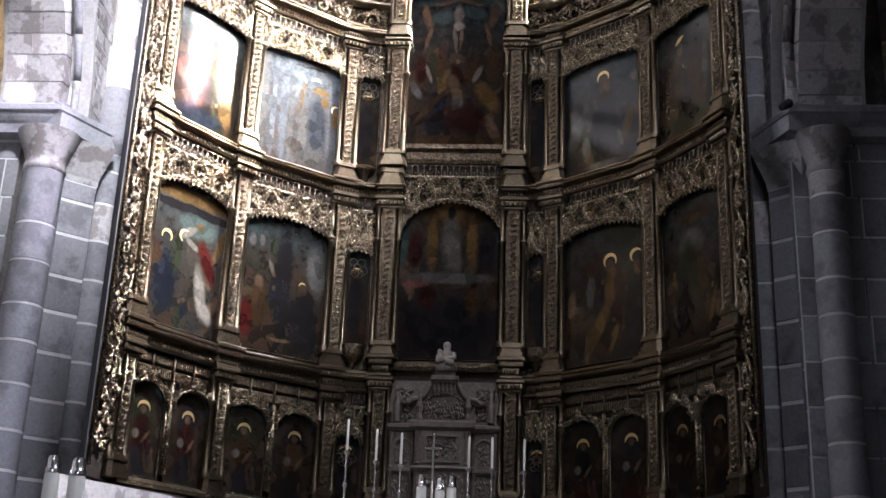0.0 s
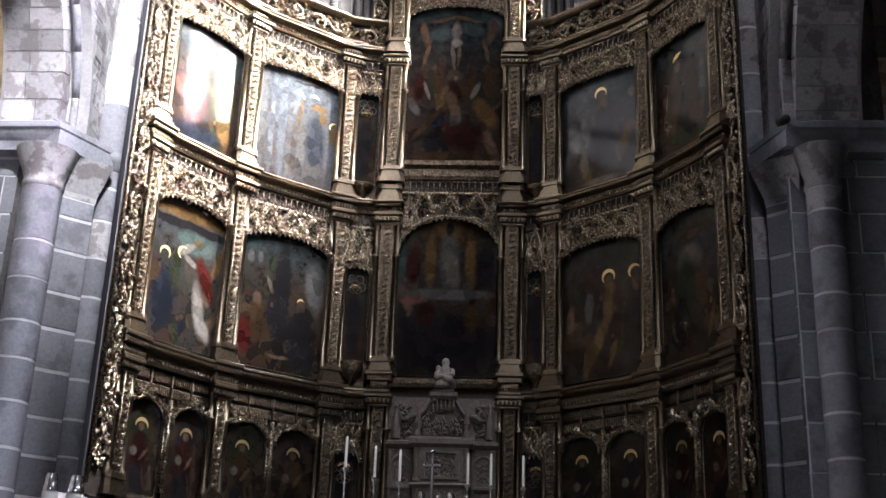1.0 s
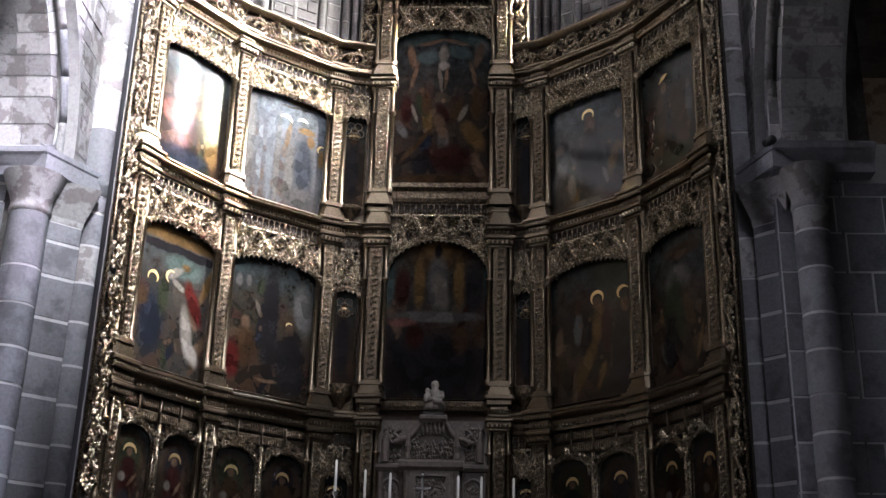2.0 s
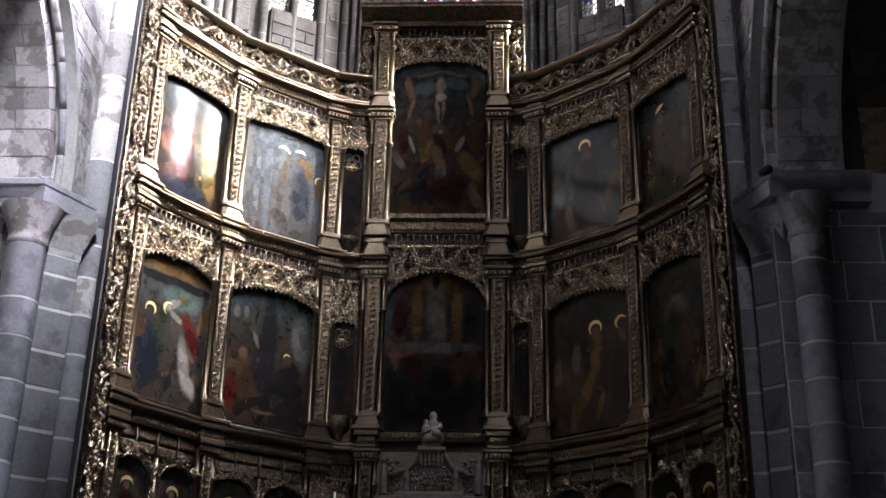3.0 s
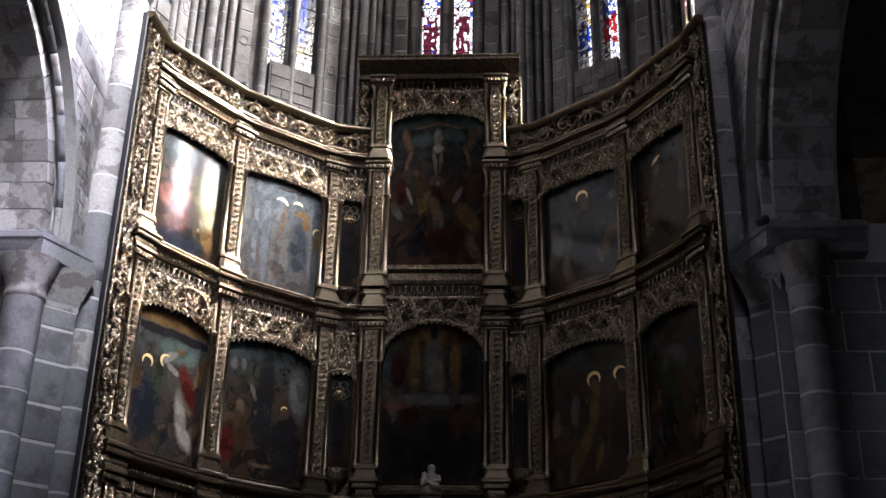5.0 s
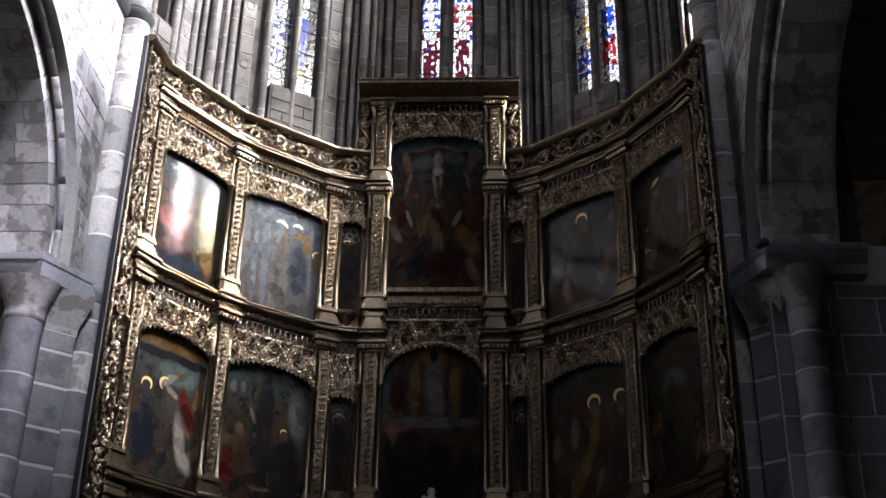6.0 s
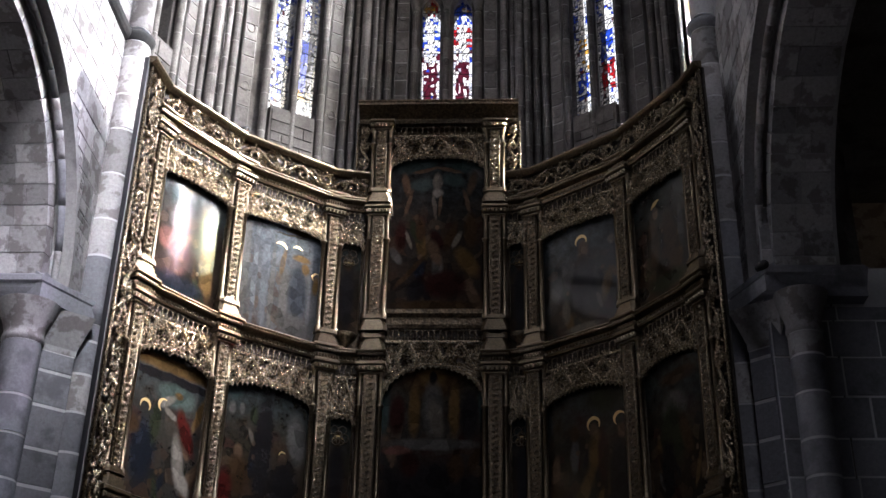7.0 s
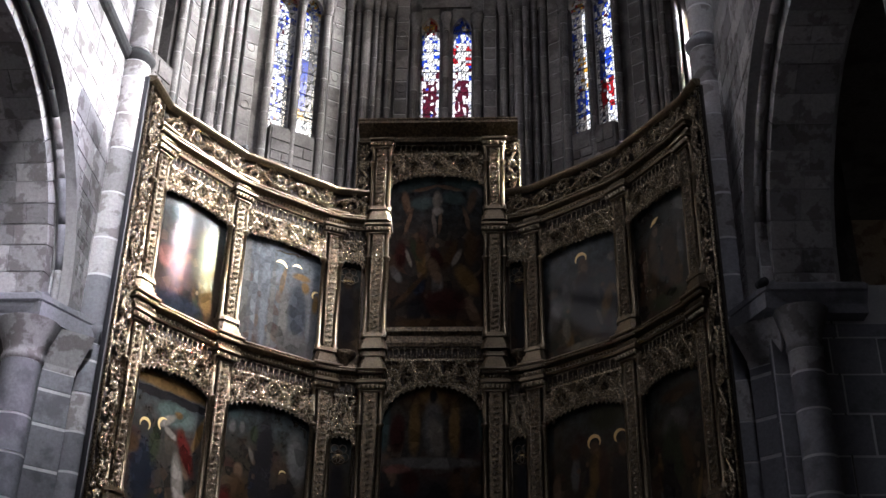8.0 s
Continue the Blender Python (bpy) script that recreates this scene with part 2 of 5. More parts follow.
def painting_material(name, sky_c, mid_c, low_c, split, blobs, gloss=0.32):
    """Old varnished oil on panel: soft areas of colour under brown varnish. blobs: (u, z, half width, half height, colour)."""
    mat, nt, b = material(name)
    co = nt.nodes.new("ShaderNodeTexCoord").outputs["Object"]
    warp = noise_node(nt, 5.5, 4, 0.6, co)
    sub = nt.nodes.new("ShaderNodeVectorMath")
    sub.operation = "MULTIPLY_ADD"
    nt.links.new(warp.outputs["Color"], sub.inputs[0])
    sub.inputs[1].default_value = (0.07, 0.07, 0.07)
    nt.links.new(co, sub.inputs[2])
    off = nt.nodes.new("ShaderNodeVectorMath")
    off.operation = "SUBTRACT"
    nt.links.new(sub.outputs[0], off.inputs[0])
    off.inputs[1].default_value = (0.035, 0.035, 0.035)
    p = off.outputs[0]
    sep = nt.nodes.new("ShaderNodeSeparateXYZ")
    nt.links.new(p, sep.inputs[0])
    grad = node(nt, "ShaderNodeMapRange", From_Min=split[0], From_Max=split[2])
    nt.links.new(sep.outputs["Z"], grad.inputs["Value"])
    f = (split[1] - split[0]) / (split[2] - split[0])
    col = ramp(nt, grad.outputs[0], [(max(0.02, f - 0.25), low_c), (f, mid_c), (min(0.98, f + 0.3), sky_c)]).outputs[0]
    mott = noise_node(nt, 7, 6, 0.65, co)
    col = mix(nt, ramp(nt, mott.outputs[0], [(0.35, (0, 0, 0)), (0.65, (1, 1, 1))]).outputs[0], col, tuple(c * 0.45 for c in mid_c))
    cells = node(nt, "ShaderNodeTexVoronoi", Scale=6.5, Randomness=1.0)
    nt.links.new(p, cells.inputs["Vector"])
    cs = nt.nodes.new("ShaderNodeSeparateColor")
    nt.links.new(cells.outputs["Color"], cs.inputs[0])
    pal = ramp(nt, cs.outputs[0], [(0.0, low_c), (0.35, mid_c), (0.55, (0.10, 0.06, 0.04)), (0.72, tuple(v * 1.3 for v in mid_c)), (0.86, (0.17, 0.12, 0.08)), (0.95, (0.075, 0.035, 0.03))]).outputs[0]
    fig = node(nt, "ShaderNodeMapRange", From_Min=0.75, From_Max=0.55, To_Min=0.0, To_Max=0.5)
    nt.links.new(grad.outputs[0], fig.inputs["Value"])
    col = mix(nt, fig.outputs[0], col, pal)
    for u, z, ru, rz, c, turn in blobs:
        s = nt.nodes.new("ShaderNodeVectorMath")
        s.operation = "SUBTRACT"
        nt.links.new(p, s.inputs[0])
        s.inputs[1].default_value = (u, 0, z)
        rot = nt.nodes.new("ShaderNodeVectorRotate")
        rot.rotation_type = "Y_AXIS"
        rot.inputs["Angle"].default_value = turn
        nt.links.new(s.outputs[0], rot.inputs["Vector"])
        k = nt.nodes.new("ShaderNodeVectorMath")
        k.operation = "MULTIPLY"
        nt.links.new(rot.outputs[0], k.inputs[0])
        k.inputs[1].default_value = (1 / ru, 0, 1 / rz)
        ln = nt.nodes.new("ShaderNodeVectorMath")
        ln.operation = "LENGTH"
        nt.links.new(k.outputs[0], ln.inputs[0])
        mr = node(nt, "ShaderNodeMapRange", From_Min=1.25, From_Max=0.6)
        mr.interpolation_type = "SMOOTHSTEP"
        nt.links.new(ln.outputs["Value"], mr.inputs["Value"])
        col = mix(nt, mr.outputs[0], col, mix(nt, ramp(nt, cs.outputs[1], [(0.0, (0, 0, 0)), (1.0, (0.75, 0.75, 0.75))]).outputs[0], c, tuple(v * 0.35 for v in c)))
    folds = noise_node(nt, 22, 5, 0.7, p)
    col = mix(nt, 0.55, col, ramp(nt, folds.outputs[0], [(0.3, (0.25, 0.22, 0.2)), (0.7, (1, 1, 1))]).outputs[0], "MULTIPLY")
    col = mix(nt, 1.0, col, (0.50, 0.485, 0.47), "MULTIPLY")
    nt.links.new(col, b.inputs["Base Color"])
    rr = node(nt, "ShaderNodeMapRange", To_Min=0.05, To_Max=0.11)
    nt.links.new(mott.outputs[0], rr.inputs["Value"])
    nt.links.new(rr.outputs[0], b.inputs["Roughness"])
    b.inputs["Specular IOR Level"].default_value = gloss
    bump(nt, b, warp.outputs[0], 0.06, 0.02)
    return mat


def glass_material(name, colour):
    mat, nt, b = material(name)
    out = nt.nodes["Material Output"]
    nt.nodes.remove(b)
    n = noise_node(nt, 30, 3, 0.6, place(nt))
    c = ramp(nt, n.outputs[0], [(0.3, tuple(v * 0.7 for v in colour)), (0.7, colour)]).outputs[0]
    tr = nt.nodes.new("ShaderNodeBsdfTransparent")
    gl = node(nt, "ShaderNodeBsdfGlossy", Roughness=0.15)
    ms = node(nt, "ShaderNodeMixShader", Fac=0.05)
    nt.links.new(c, tr.inputs[0])
    nt.links.new(tr.outputs[0], ms.inputs[1])
    nt.links.new(gl.outputs[0], ms.inputs[2])
    nt.links.new(ms.outputs[0], out.inputs[0])
    return mat


GLASS = {k: glass_material(k + "_glass", c) for k, c in dict(
    clear=(0.98, 0.96, 0.96), red=(0.45, 0.02, 0.03), blue=(0.03, 0.08, 0.55), wine=(0.10, 0.012, 0.028),
    yellow=(0.75, 0.42, 0.06), green=(0.12, 0.35, 0.12), pale=(0.6, 0.62, 0.72)).items()}


def pane_material():
    """Thin translucent alabaster, as in old Spanish church windows, for the panes added to the unseen clerestory."""
    mat, nt, b = material("alabaster_pane")
    out = nt.nodes["Material Output"]
    nt.nodes.remove(b)
    n = noise_node(nt, 2.2, 5, 0.6, place(nt))
    c = ramp(nt, n.outputs[0], [(0.3, (0.55, 0.58, 0.63)), (0.7, (0.86, 0.90, 0.95))]).outputs[0]
    tl = nt.nodes.new("ShaderNodeBsdfTranslucent")
    df = nt.nodes.new("ShaderNodeBsdfDiffuse")
    ms = node(nt, "ShaderNodeMixShader", Fac=0.2)
    nt.links.new(c, tl.inputs[0])
    nt.links.new(c, df.inputs[0])
    nt.links.new(tl.outputs[0], ms.inputs[1])
    nt.links.new(df.outputs[0], ms.inputs[2])
    nt.links.new(ms.outputs[0], out.inputs[0])
    return mat


ALABASTER_PANE = pane_material()


BRIGHT_SKY, _nt, _b = material("bright_sky")
_b.inputs["Base Color"].default_value = (0, 0, 0, 1)
_b.inputs["Emission Color"].default_value = (1.0, 0.98, 0.97, 1)
_b.inputs["Emission Strength"].default_value = 2.0

# ---- the building ----


def drum_shaft(parent, cx, cy, r, z0, z1, mat, seed, course=(0.42, 0.58)):
    """A round shaft of single drums on a mortar core."""
    rr = random.Random(seed)
    core = Geo()
    core.lathe(cx, cy, [(r + 0.001, z0), (r + 0.001, z1)], 20)
    part("shaft_core", core, mortar, parent)
    z = z0
    while z < z1 - 0.05:
        h = rr.uniform(*course)
        if z + h > z1 - 0.2:
            h = z1 - z
        g = Geo()
        q = r + rr.uniform(0.004, 0.010)
        j = rr.uniform(0.012, 0.022)
        g.lathe(cx, cy, [(q, z + j), (q, z + h - j)], 28)
        part("drum", g, mat(z) if callable(mat) else mat, parent)
        z += h


def ashlar(parent, m, u0, u1, z0, z1, mat, seed, course=(0.36, 0.56), length=(0.4, 0.95), clip=None, proud=0.005):
    """Squared blocks laid in courses on the plane of m (x along, -y outwards); clip(u, z): may a block stand here."""
    rr = random.Random(seed)
    z = z0
    while z < z1 - 0.03:
        h = min(rr.uniform(*course), z1 - z)
        if z1 - z - h < 0.15:
            h = z1 - z
        u = u0
        first = True
        while u < u1 - 0.02:
            w = rr.uniform(*length) * (0.55 if first and rr.random() < 0.5 else 1)
            first = False
            if u1 - u - w < 0.18:
                w = u1 - u
            todo = [(u, u + w, z, z + h, 0)]
            while todo:
                a0, a1, c0, c1, level = todo.pop()
                inside = [clip is None or clip(a, b) for a in (a0, a1) for b in (c0, c1)]
                if not all(inside):
                    if any(inside) and level < 2:
                        am, cm = (a0 + a1) / 2, (c0 + c1) / 2
                        todo += [(a0, am, c0, cm, level + 1), (am, a1, c0, cm, level + 1), (a0, am, cm, c1, level + 1), (am, a1, cm, c1, level + 1)]
                    continue
                g = Geo()
                j = rr.uniform(0.007, 0.017)
                g.box(a0 + j, a1 - j, -proud - rr.uniform(0, 0.008), 0.01, c0 + j, c1 - j, 0.005)
                part("stone_block", g, mat(z) if callable(mat) else mat, parent, m=m)
            u += w
        z += h


def plane(p, q):
    """The pose of an upright plane from p to q in plan: x along it, -y towards its seen side (to the right of p > q seen from above is -y)."""
    a = math.atan2(q[1] - p[1], q[0] - p[0])
    return Matrix.Translation((p[0], p[1], 0)) @ Matrix.Rotation(a, 4, "Z")


IMPOST = 7.95
ARCH_Y, ARCH_Z, R_OUT, R_IN = -5.25, 8.0, 2.85, 2.6


def side_wall(side, xw, ys, corner, jamb_end, jamb_up, sh1, sh2, seed):
    """One side of the choir: a pier with two shafts, and a wall along the choir pierced by a round arch of two orders. side: -1 or 1."""
    s = "west" if side < 0 else "east"
    wall = thing("wall_" + s, "patched pale ashlar choir wall with a round arch", "wall", kind="structure")
    pier = thing("pier_" + s, "grey granite pier with attached round shafts", "pier", kind="structure")
    y_far = -11.5
    length = ys - y_far
    if side < 0:
        m = plane((xw, y_far), (xw, ys))
        to_u = lambda q: length - q
    else:
        m = plane((xw, ys), (xw, y_far))
        to_u = lambda q: q
    mid = ys - ARCH_Y

    def soffit(q, R):
        return ARCH_Z + math.sqrt(max(0.0, R * R - (q - mid) ** 2)) if abs(q - mid) < R else 0.0

    g = Geo()
    for R, y0, y1 in ((R_OUT, 0.0, 0.3), (R_IN, 0.3, 1.05)):
        steps = sorted({0.0, 0.5, 8.7, length, mid - R, mid + R, *[mid - R * math.cos(math.pi * k / 28) for k in range(1, 28)]})
        for a, b in zip(steps[:-1], steps[1:]):
            inner = abs((a + b) / 2 - mid) < R
            za, zb = (soffit(a, R) or ARCH_Z, soffit(b, R) or ARCH_Z) if inner else ((7.72, 7.72) if b <= mid else (0.0, 0.0))
            # the east wall has a tall clerestory window above the arch
            levels = ((za, zb, 12.45), (21.6, 21.6, 22.0)) if side > 0 and 0.5 <= a < 8.6 else ((za, zb, 22.0),)
            ua, ub = to_u(a), to_u(b)
            for la, lb, top in levels:
                v = []
                for u, z in ((ua, la), (ub, lb)):
                    v += [(u, y0, z), (u, y1, z), (u, y1, top), (u, y0, top)]
                g.add(v, [(0, 4, 7, 3), (1, 2, 6, 5), (0, 1, 5, 4), (3, 7, 6, 2), (0, 3, 2, 1), (4, 5, 6, 7)])
    part("wall_core", g, mortar_grey, wall, m=m)
    if side > 0:
        # unseen alabaster panes between stone bars, added to soften the sun, close the lower part, and a stretch over
        # the arch's far end
        win = thing("window_20", "unseen clerestory window, its alabaster panes and infill added to shape sunlight", "window", kind="structure")
        win.matrix_world = m
        for k in range(8):
            q0, q1 = 0.5 + 0.625 * k, 0.5 + 0.625 * (k + 1)
            geo = Geo()
            geo.box(q0 + 0.06, q1 - 0.06, 0.5, 0.53, 12.45, 16.4)
            part("pane", geo, ALABASTER_PANE, win)
            geo = Geo()
            geo.box(q1 - 0.06, q1 + 0.06, 0.4, 0.62, 12.45, 16.4, 0.02)
            part("stone_bar", geo, granite, win)
        # unseen blocks added to keep the sun off the upper west wall
        geo = Geo()
        geo.box(7.1, 8.7, 0.2, 0.6, 12.45, 21.6)
        geo.box(5.5, 7.1, 0.2, 0.6, 18.2, 21.6)
        geo.box(0.5, 5.5, 0.4, 0.62, 16.4, 16.6)
        part("infill", geo, pale_stone, win)
        geo = Geo()
        geo.box(5.56, 7.08, 0.5, 0.51, 12.45, 18.2)
        part("tinted_pane", geo, glass_material("violet_glass", (0.62, 0.55, 0.68)), win)

    def clip(u, z):
        q = abs(u - to_u(0))
        return (q - mid) ** 2 + (z - ARCH_Z) ** 2 > (R_OUT + 0.02) ** 2 and (z > ARCH_Z or q < mid - R_OUT)

    lo, hi = sorted((to_u(0.05), to_u(6.5)))
    ashlar(wall, m, lo, hi, IMPOST + 0.2, 12.2, pale_stone, seed, (0.3, 0.44), (0.28, 0.62), clip)
    if side > 0:
        lo, hi = to_u(0.05), to_u(0.48)
    ashlar(wall, m, lo, hi, 12.42, 15.4, pale_stone, seed + 1, (0.3, 0.44), (0.28, 0.62))
    # inner order of the arch: long voussoirs on its face and soffit
    rr = random.Random(seed + 5)
    t = 0.0
    while t < 2.6:
        dt = rr.uniform(0.08, 0.15)
        cut = rr.uniform(0.5, 0.75)
        for ya, yb, lip in ((0.27, cut, 0.4), (cut + 0.01, 1.0, cut + 0.02)):
            geo = Geo()
            v = []
            for ang in (t + 0.003, t + dt - 0.003):
                for q, y in ((R_IN - 0.015, ya), (R_OUT - 0.02, ya), (R_OUT - 0.02, lip), (R_IN - 0.015, yb)):
                    v.append((to_u(mid - q * math.cos(ang)), y, ARCH_Z + q * math.sin(ang)))
            geo.add(v, [(0, 1, 5, 4), (1, 2, 6, 5), (2, 3, 7, 6), (3, 0, 4, 7), (0, 3, 2, 1), (4, 5, 6, 7)])
            part("voussoir", geo, pale_stone, wall, m=m)
        t += dt
    # a round moulding in the angle between the orders, in short lengths
    t = 0.0
    while t < 2.5:
        dt = rr.uniform(0.12, 0.22)
        geo = Geo()
        geo.tube([(to_u(mid - (R_OUT - 0.06) * math.cos(t + dt * k / 4 * 0.98)), 0.17, ARCH_Z + (R_OUT - 0.06) * math.sin(t + dt * k / 4 * 0.98)) for k in range(5)], 0.05, 8)
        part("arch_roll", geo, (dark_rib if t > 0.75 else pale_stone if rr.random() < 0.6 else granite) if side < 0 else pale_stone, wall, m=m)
        t += dt
    # dark string course along the wall, at the height of the shaft's upper ring
    geo = Geo()
    a0, a1 = sorted((to_u(0.2), to_u(7.5 if side < 0 else 0.5)))
    geo.run([(0, 12.2), (0.05, 12.22), (0.09, 12.26), (0.11, 12.31), (0.09, 12.36), (0.05, 12.38), (0.0, 12.42)], a0, a1)
    part("string_course", geo, dark_rib if side < 0 else granite, wall, "dark moulded string course", m=m)
    # pier below the impost, and the jamb above it
    x0, x1 = sorted((corner[0], jamb_end))
    y0, y1 = sorted((corner[0], jamb_up))
    core = Geo()
    core.box(x0, x1, corner[1], corner[1] + 1.1, 0, IMPOST + 0.2)
    core.box(y0, y1, corner[1], corner[1] + 1.1, IMPOST + 0.2, 10.6)
    part("pier_core", core, mortar, pier)
    ashlar(pier, Matrix.Translation((x0, corner[1], 0)), 0, x1 - x0, 1.0, IMPOST - 0.3, granite, seed + 11, (0.44, 0.56), (0.5, 0.8))
    cs = [(corner[0], corner[1] + 0.01), (corner[0], corner[1] + 1.05)]
    ashlar(pier, plane(*(cs if side < 0 else cs[::-1])), 0, 1.04, 1.0, IMPOST - 0.3, granite, seed + 13, (0.44, 0.56), (0.5, 0.8))
    ashlar(pier, Matrix.Translation((y0, corner[1], 0)), 0, y1 - y0, IMPOST + 0.2, 10.55, pale_stone, seed + 12, (0.2, 0.36), (0.24, 0.5))
    slim = 1.0 if side < 0 else 0.84
    drum_shaft(pier, sh1[0], sh1[1], 0.23 * slim, 1.0, 7.2, lambda z: pale_stone if 6.65 < z < 7.1 else granite, seed + 2)
    drum_shaft(pier, sh2[0], sh2[1], 0.2, 1.0, IMPOST - 0.22, lambda z: pale_stone if 6.2 < z < 6.75 else granite, seed + 3)
    # shadow edge at 8.6 m put into the drums: grey below, pale lit above
    drum_shaft(pier, sh2[0], sh2[1], 0.205, IMPOST + 0.0, 12.2, lambda z: granite if z < 8.6 else pale_stone, seed + 4, (0.5, 0.75))
    drum_shaft(pier, sh2[0], sh2[1], 0.18, 12.45, 15.5, pale_stone, seed + 6, (0.5, 0.75))
    # stepped pilaster between the shafts
    c = (sh1[0] * 0.50 + sh2[0] * 0.50, sh1[1] * 0.50 + sh2[1] * 0.50)
    pm = Matrix.Translation((c[0] + side * 0.03, c[1] + 0.06, 0)) @ Matrix.Rotation(math.radians(-side * 42), 4, "Z")
    rr = random.Random(seed + 9)
    z = 1.0
    while z < 7.15:
        h = min(rr.uniform(0.42, 0.58), 7.2 - z)
        geo = Geo()
        geo.box(-0.22, 0.22, -0.2 - rr.uniform(0, 0.006), 0.3, z + 0.015, z + h - 0.015, 0.012)
        part("stone_block", geo, granite, pier, m=pm)
        z += h
    geo = Geo()
    geo.box(-0.212, 0.212, -0.197, 0.3, 1.0, 7.2)
    part("pilaster_core", geo, mortar, pier, m=pm)
    # capitals: a plain flared bell, a necking and a moulded abacus
    geo = Geo()
    geo.lathe(sh1[0], sh1[1], [(q * slim, z) for q, z in ((0.22, 7.18), (0.255, 7.21), (0.255, 7.26), (0.24, 7.29), (0.245, 7.35), (0.28, 7.45), (0.33, 7.56), (0.37, 7.66), (0.385, 7.7))], 20)
    part("capital", geo, pale_stone, pier, "flared plain stone capital")
    geo = Geo()
    b = [(-0.23, -0.2), (0.23, -0.2), (0.23, 0.3), (-0.23, 0.3)]
    t = [(-0.34, -0.36), (0.34, -0.36), (0.34, 0.3), (-0.34, 0.3)]
    geo.add([(x, y, 7.19) for x, y in b] + [(x, y, 7.27) for x, y in b] + [(x, y, 7.7) for x, y in t],
            [(0, 1, 5, 4), (1, 2, 6, 5), (2, 3, 7, 6), (3, 0, 4, 7), (4, 5, 9, 8), (5, 6, 10, 9), (6, 7, 11, 10), (7, 4, 8, 11)])
    part("capital", geo, pale_stone, pier, "chamfered plain stone capital", m=pm)
    prof = [(0, 7.68), (0.26, 7.68), (0.26, 7.8), (0.29, 7.83), (0.32, 7.87), (0.34, 7.92), (0.38, 7.94), (0.38, 8.01), (0.34, 8.03), (0.24, 8.1), (0, 8.12)]
    geo = Geo()
    a0, a1 = sorted((corner[0] - side * 0.06, jamb_up + side * 0.3))
    geo.run(prof, a0, a1, y=corner[1] + 0.04)
    part("impost", geo, granite, pier, "moulded grey impost")
    e0 = (corner[0] - side * 0.06, corner[1] - 0.34)
    e1 = (sh2[0] - side * 0.12, sh2[1] - 0.2)
    q = plane(e0, e1) if side < 0 else plane(e1, e0)
    ln = math.hypot(e0[0] - e1[0], e0[1] - e1[1])
    geo = Geo()
    geo.run([(d - 0.38, z) for d, z in prof[1:-1]] , 0.0, ln)
    geo.box(0, ln, -0.02, 0.5, 7.7, 7.9)
    part("impost", geo, granite, pier, "moulded grey impost", m=q)
    geo = Geo()
    geo.lathe(sh2[0], sh2[1], [(0.2, 7.72), (0.23, 7.74), (0.24, 7.79), (0.265, 7.82), (0.285, 7.87), (0.265, 7.92), (0.22, 7.98), (0.2, 8.0)], 20)
    part("shaft_ring", geo, granite, pier, "moulded stone shaft ring")
    geo = Geo()
    geo.lathe(sh2[0], sh2[1], [(0.2, 12.22), (0.225, 12.24), (0.25, 12.28), (0.27, 12.32), (0.25, 12.36), (0.22, 12.38), (0.19, 12.42)], 20)
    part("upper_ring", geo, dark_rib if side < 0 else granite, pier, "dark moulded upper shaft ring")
    return wall


side_wall(-1, -4.47, -1.4, (-4.72, -2.45), -6.3, -5.25, (-4.86, -2.52), (-4.36, -1.8), 100)
side_wall(1, 3.98, -1.5, (4.12, -2.6), 5.6, 4.95, (4.46, -2.78), (3.87, -1.95), 200)

# apse: flat bays round a half circle, each with a window of two lights
AX, AY, AR = 0.0, -3.0, 4.6
TURNS_OF_BAYS = (-68, -34, 0, 34, 68)
HALF = AR * math.tan(radians(17))


def light_shape(cx, z0, z1, w, n=8):
    """The outline of one pointed light, from its left foot over the top to its right foot."""
    h = w / 2
    zs = z1 - w * 0.9
    R = (h * h + (w * 0.9) ** 2) / (2 * h)
    pts = [(cx - h, z0), (cx - h, zs)]
    a = math.asin((w * 0.9) / R)
    for k in range(1, n):
        t = a * k / n
        pts.append((cx - h + R - R * math.cos(t), zs + R * math.sin(t)))
    pts.append((cx, z1))
    return pts + [(2 * cx - x, z) for x, z in reversed(pts[:-1])]


SILL, TOP = 12.9, 15.95


def apse_shaft(parent, m, u, y, r, top, seed):
    """A slender shaft of drums with thin pale joints, on a moulded base, under a bell capital."""
    g = Geo()
    g.lathe(u, y, [(r * 1.5, 10.3), (r * 1.5, 10.45), (r * 1.2, 10.48), (r * 0.98, 10.5), (r * 0.98, top)], 12)
    part("shaft_core", g, mortar_grey, parent, m=m)
    rr = random.Random(seed)
    z = 10.5
    while z < top - 0.01:
        h = rr.uniform(0.42, 0.8)
        if z + h > top - 0.25:
            h = top - z
        g = Geo()
        g.lathe(u, y, [(r, z + 0.008), (r, z + h - 0.008)], 14)
        part("drum", g, apse_stone, parent, m=m)
        z += h
    g = Geo()
    g.lathe(u, y, [(r, top), (r * 1.25, top + 0.02), (r * 1.25, top + 0.06), (r * 1.05, top + 0.08), (r * 1.3, top + 0.18), (r * 1.7, top + 0.27), (r * 1.9, top + 0.3), (r * 1.9, top + 0.38)], 12)
    part("capital", g, apse_stone, parent, m=m)


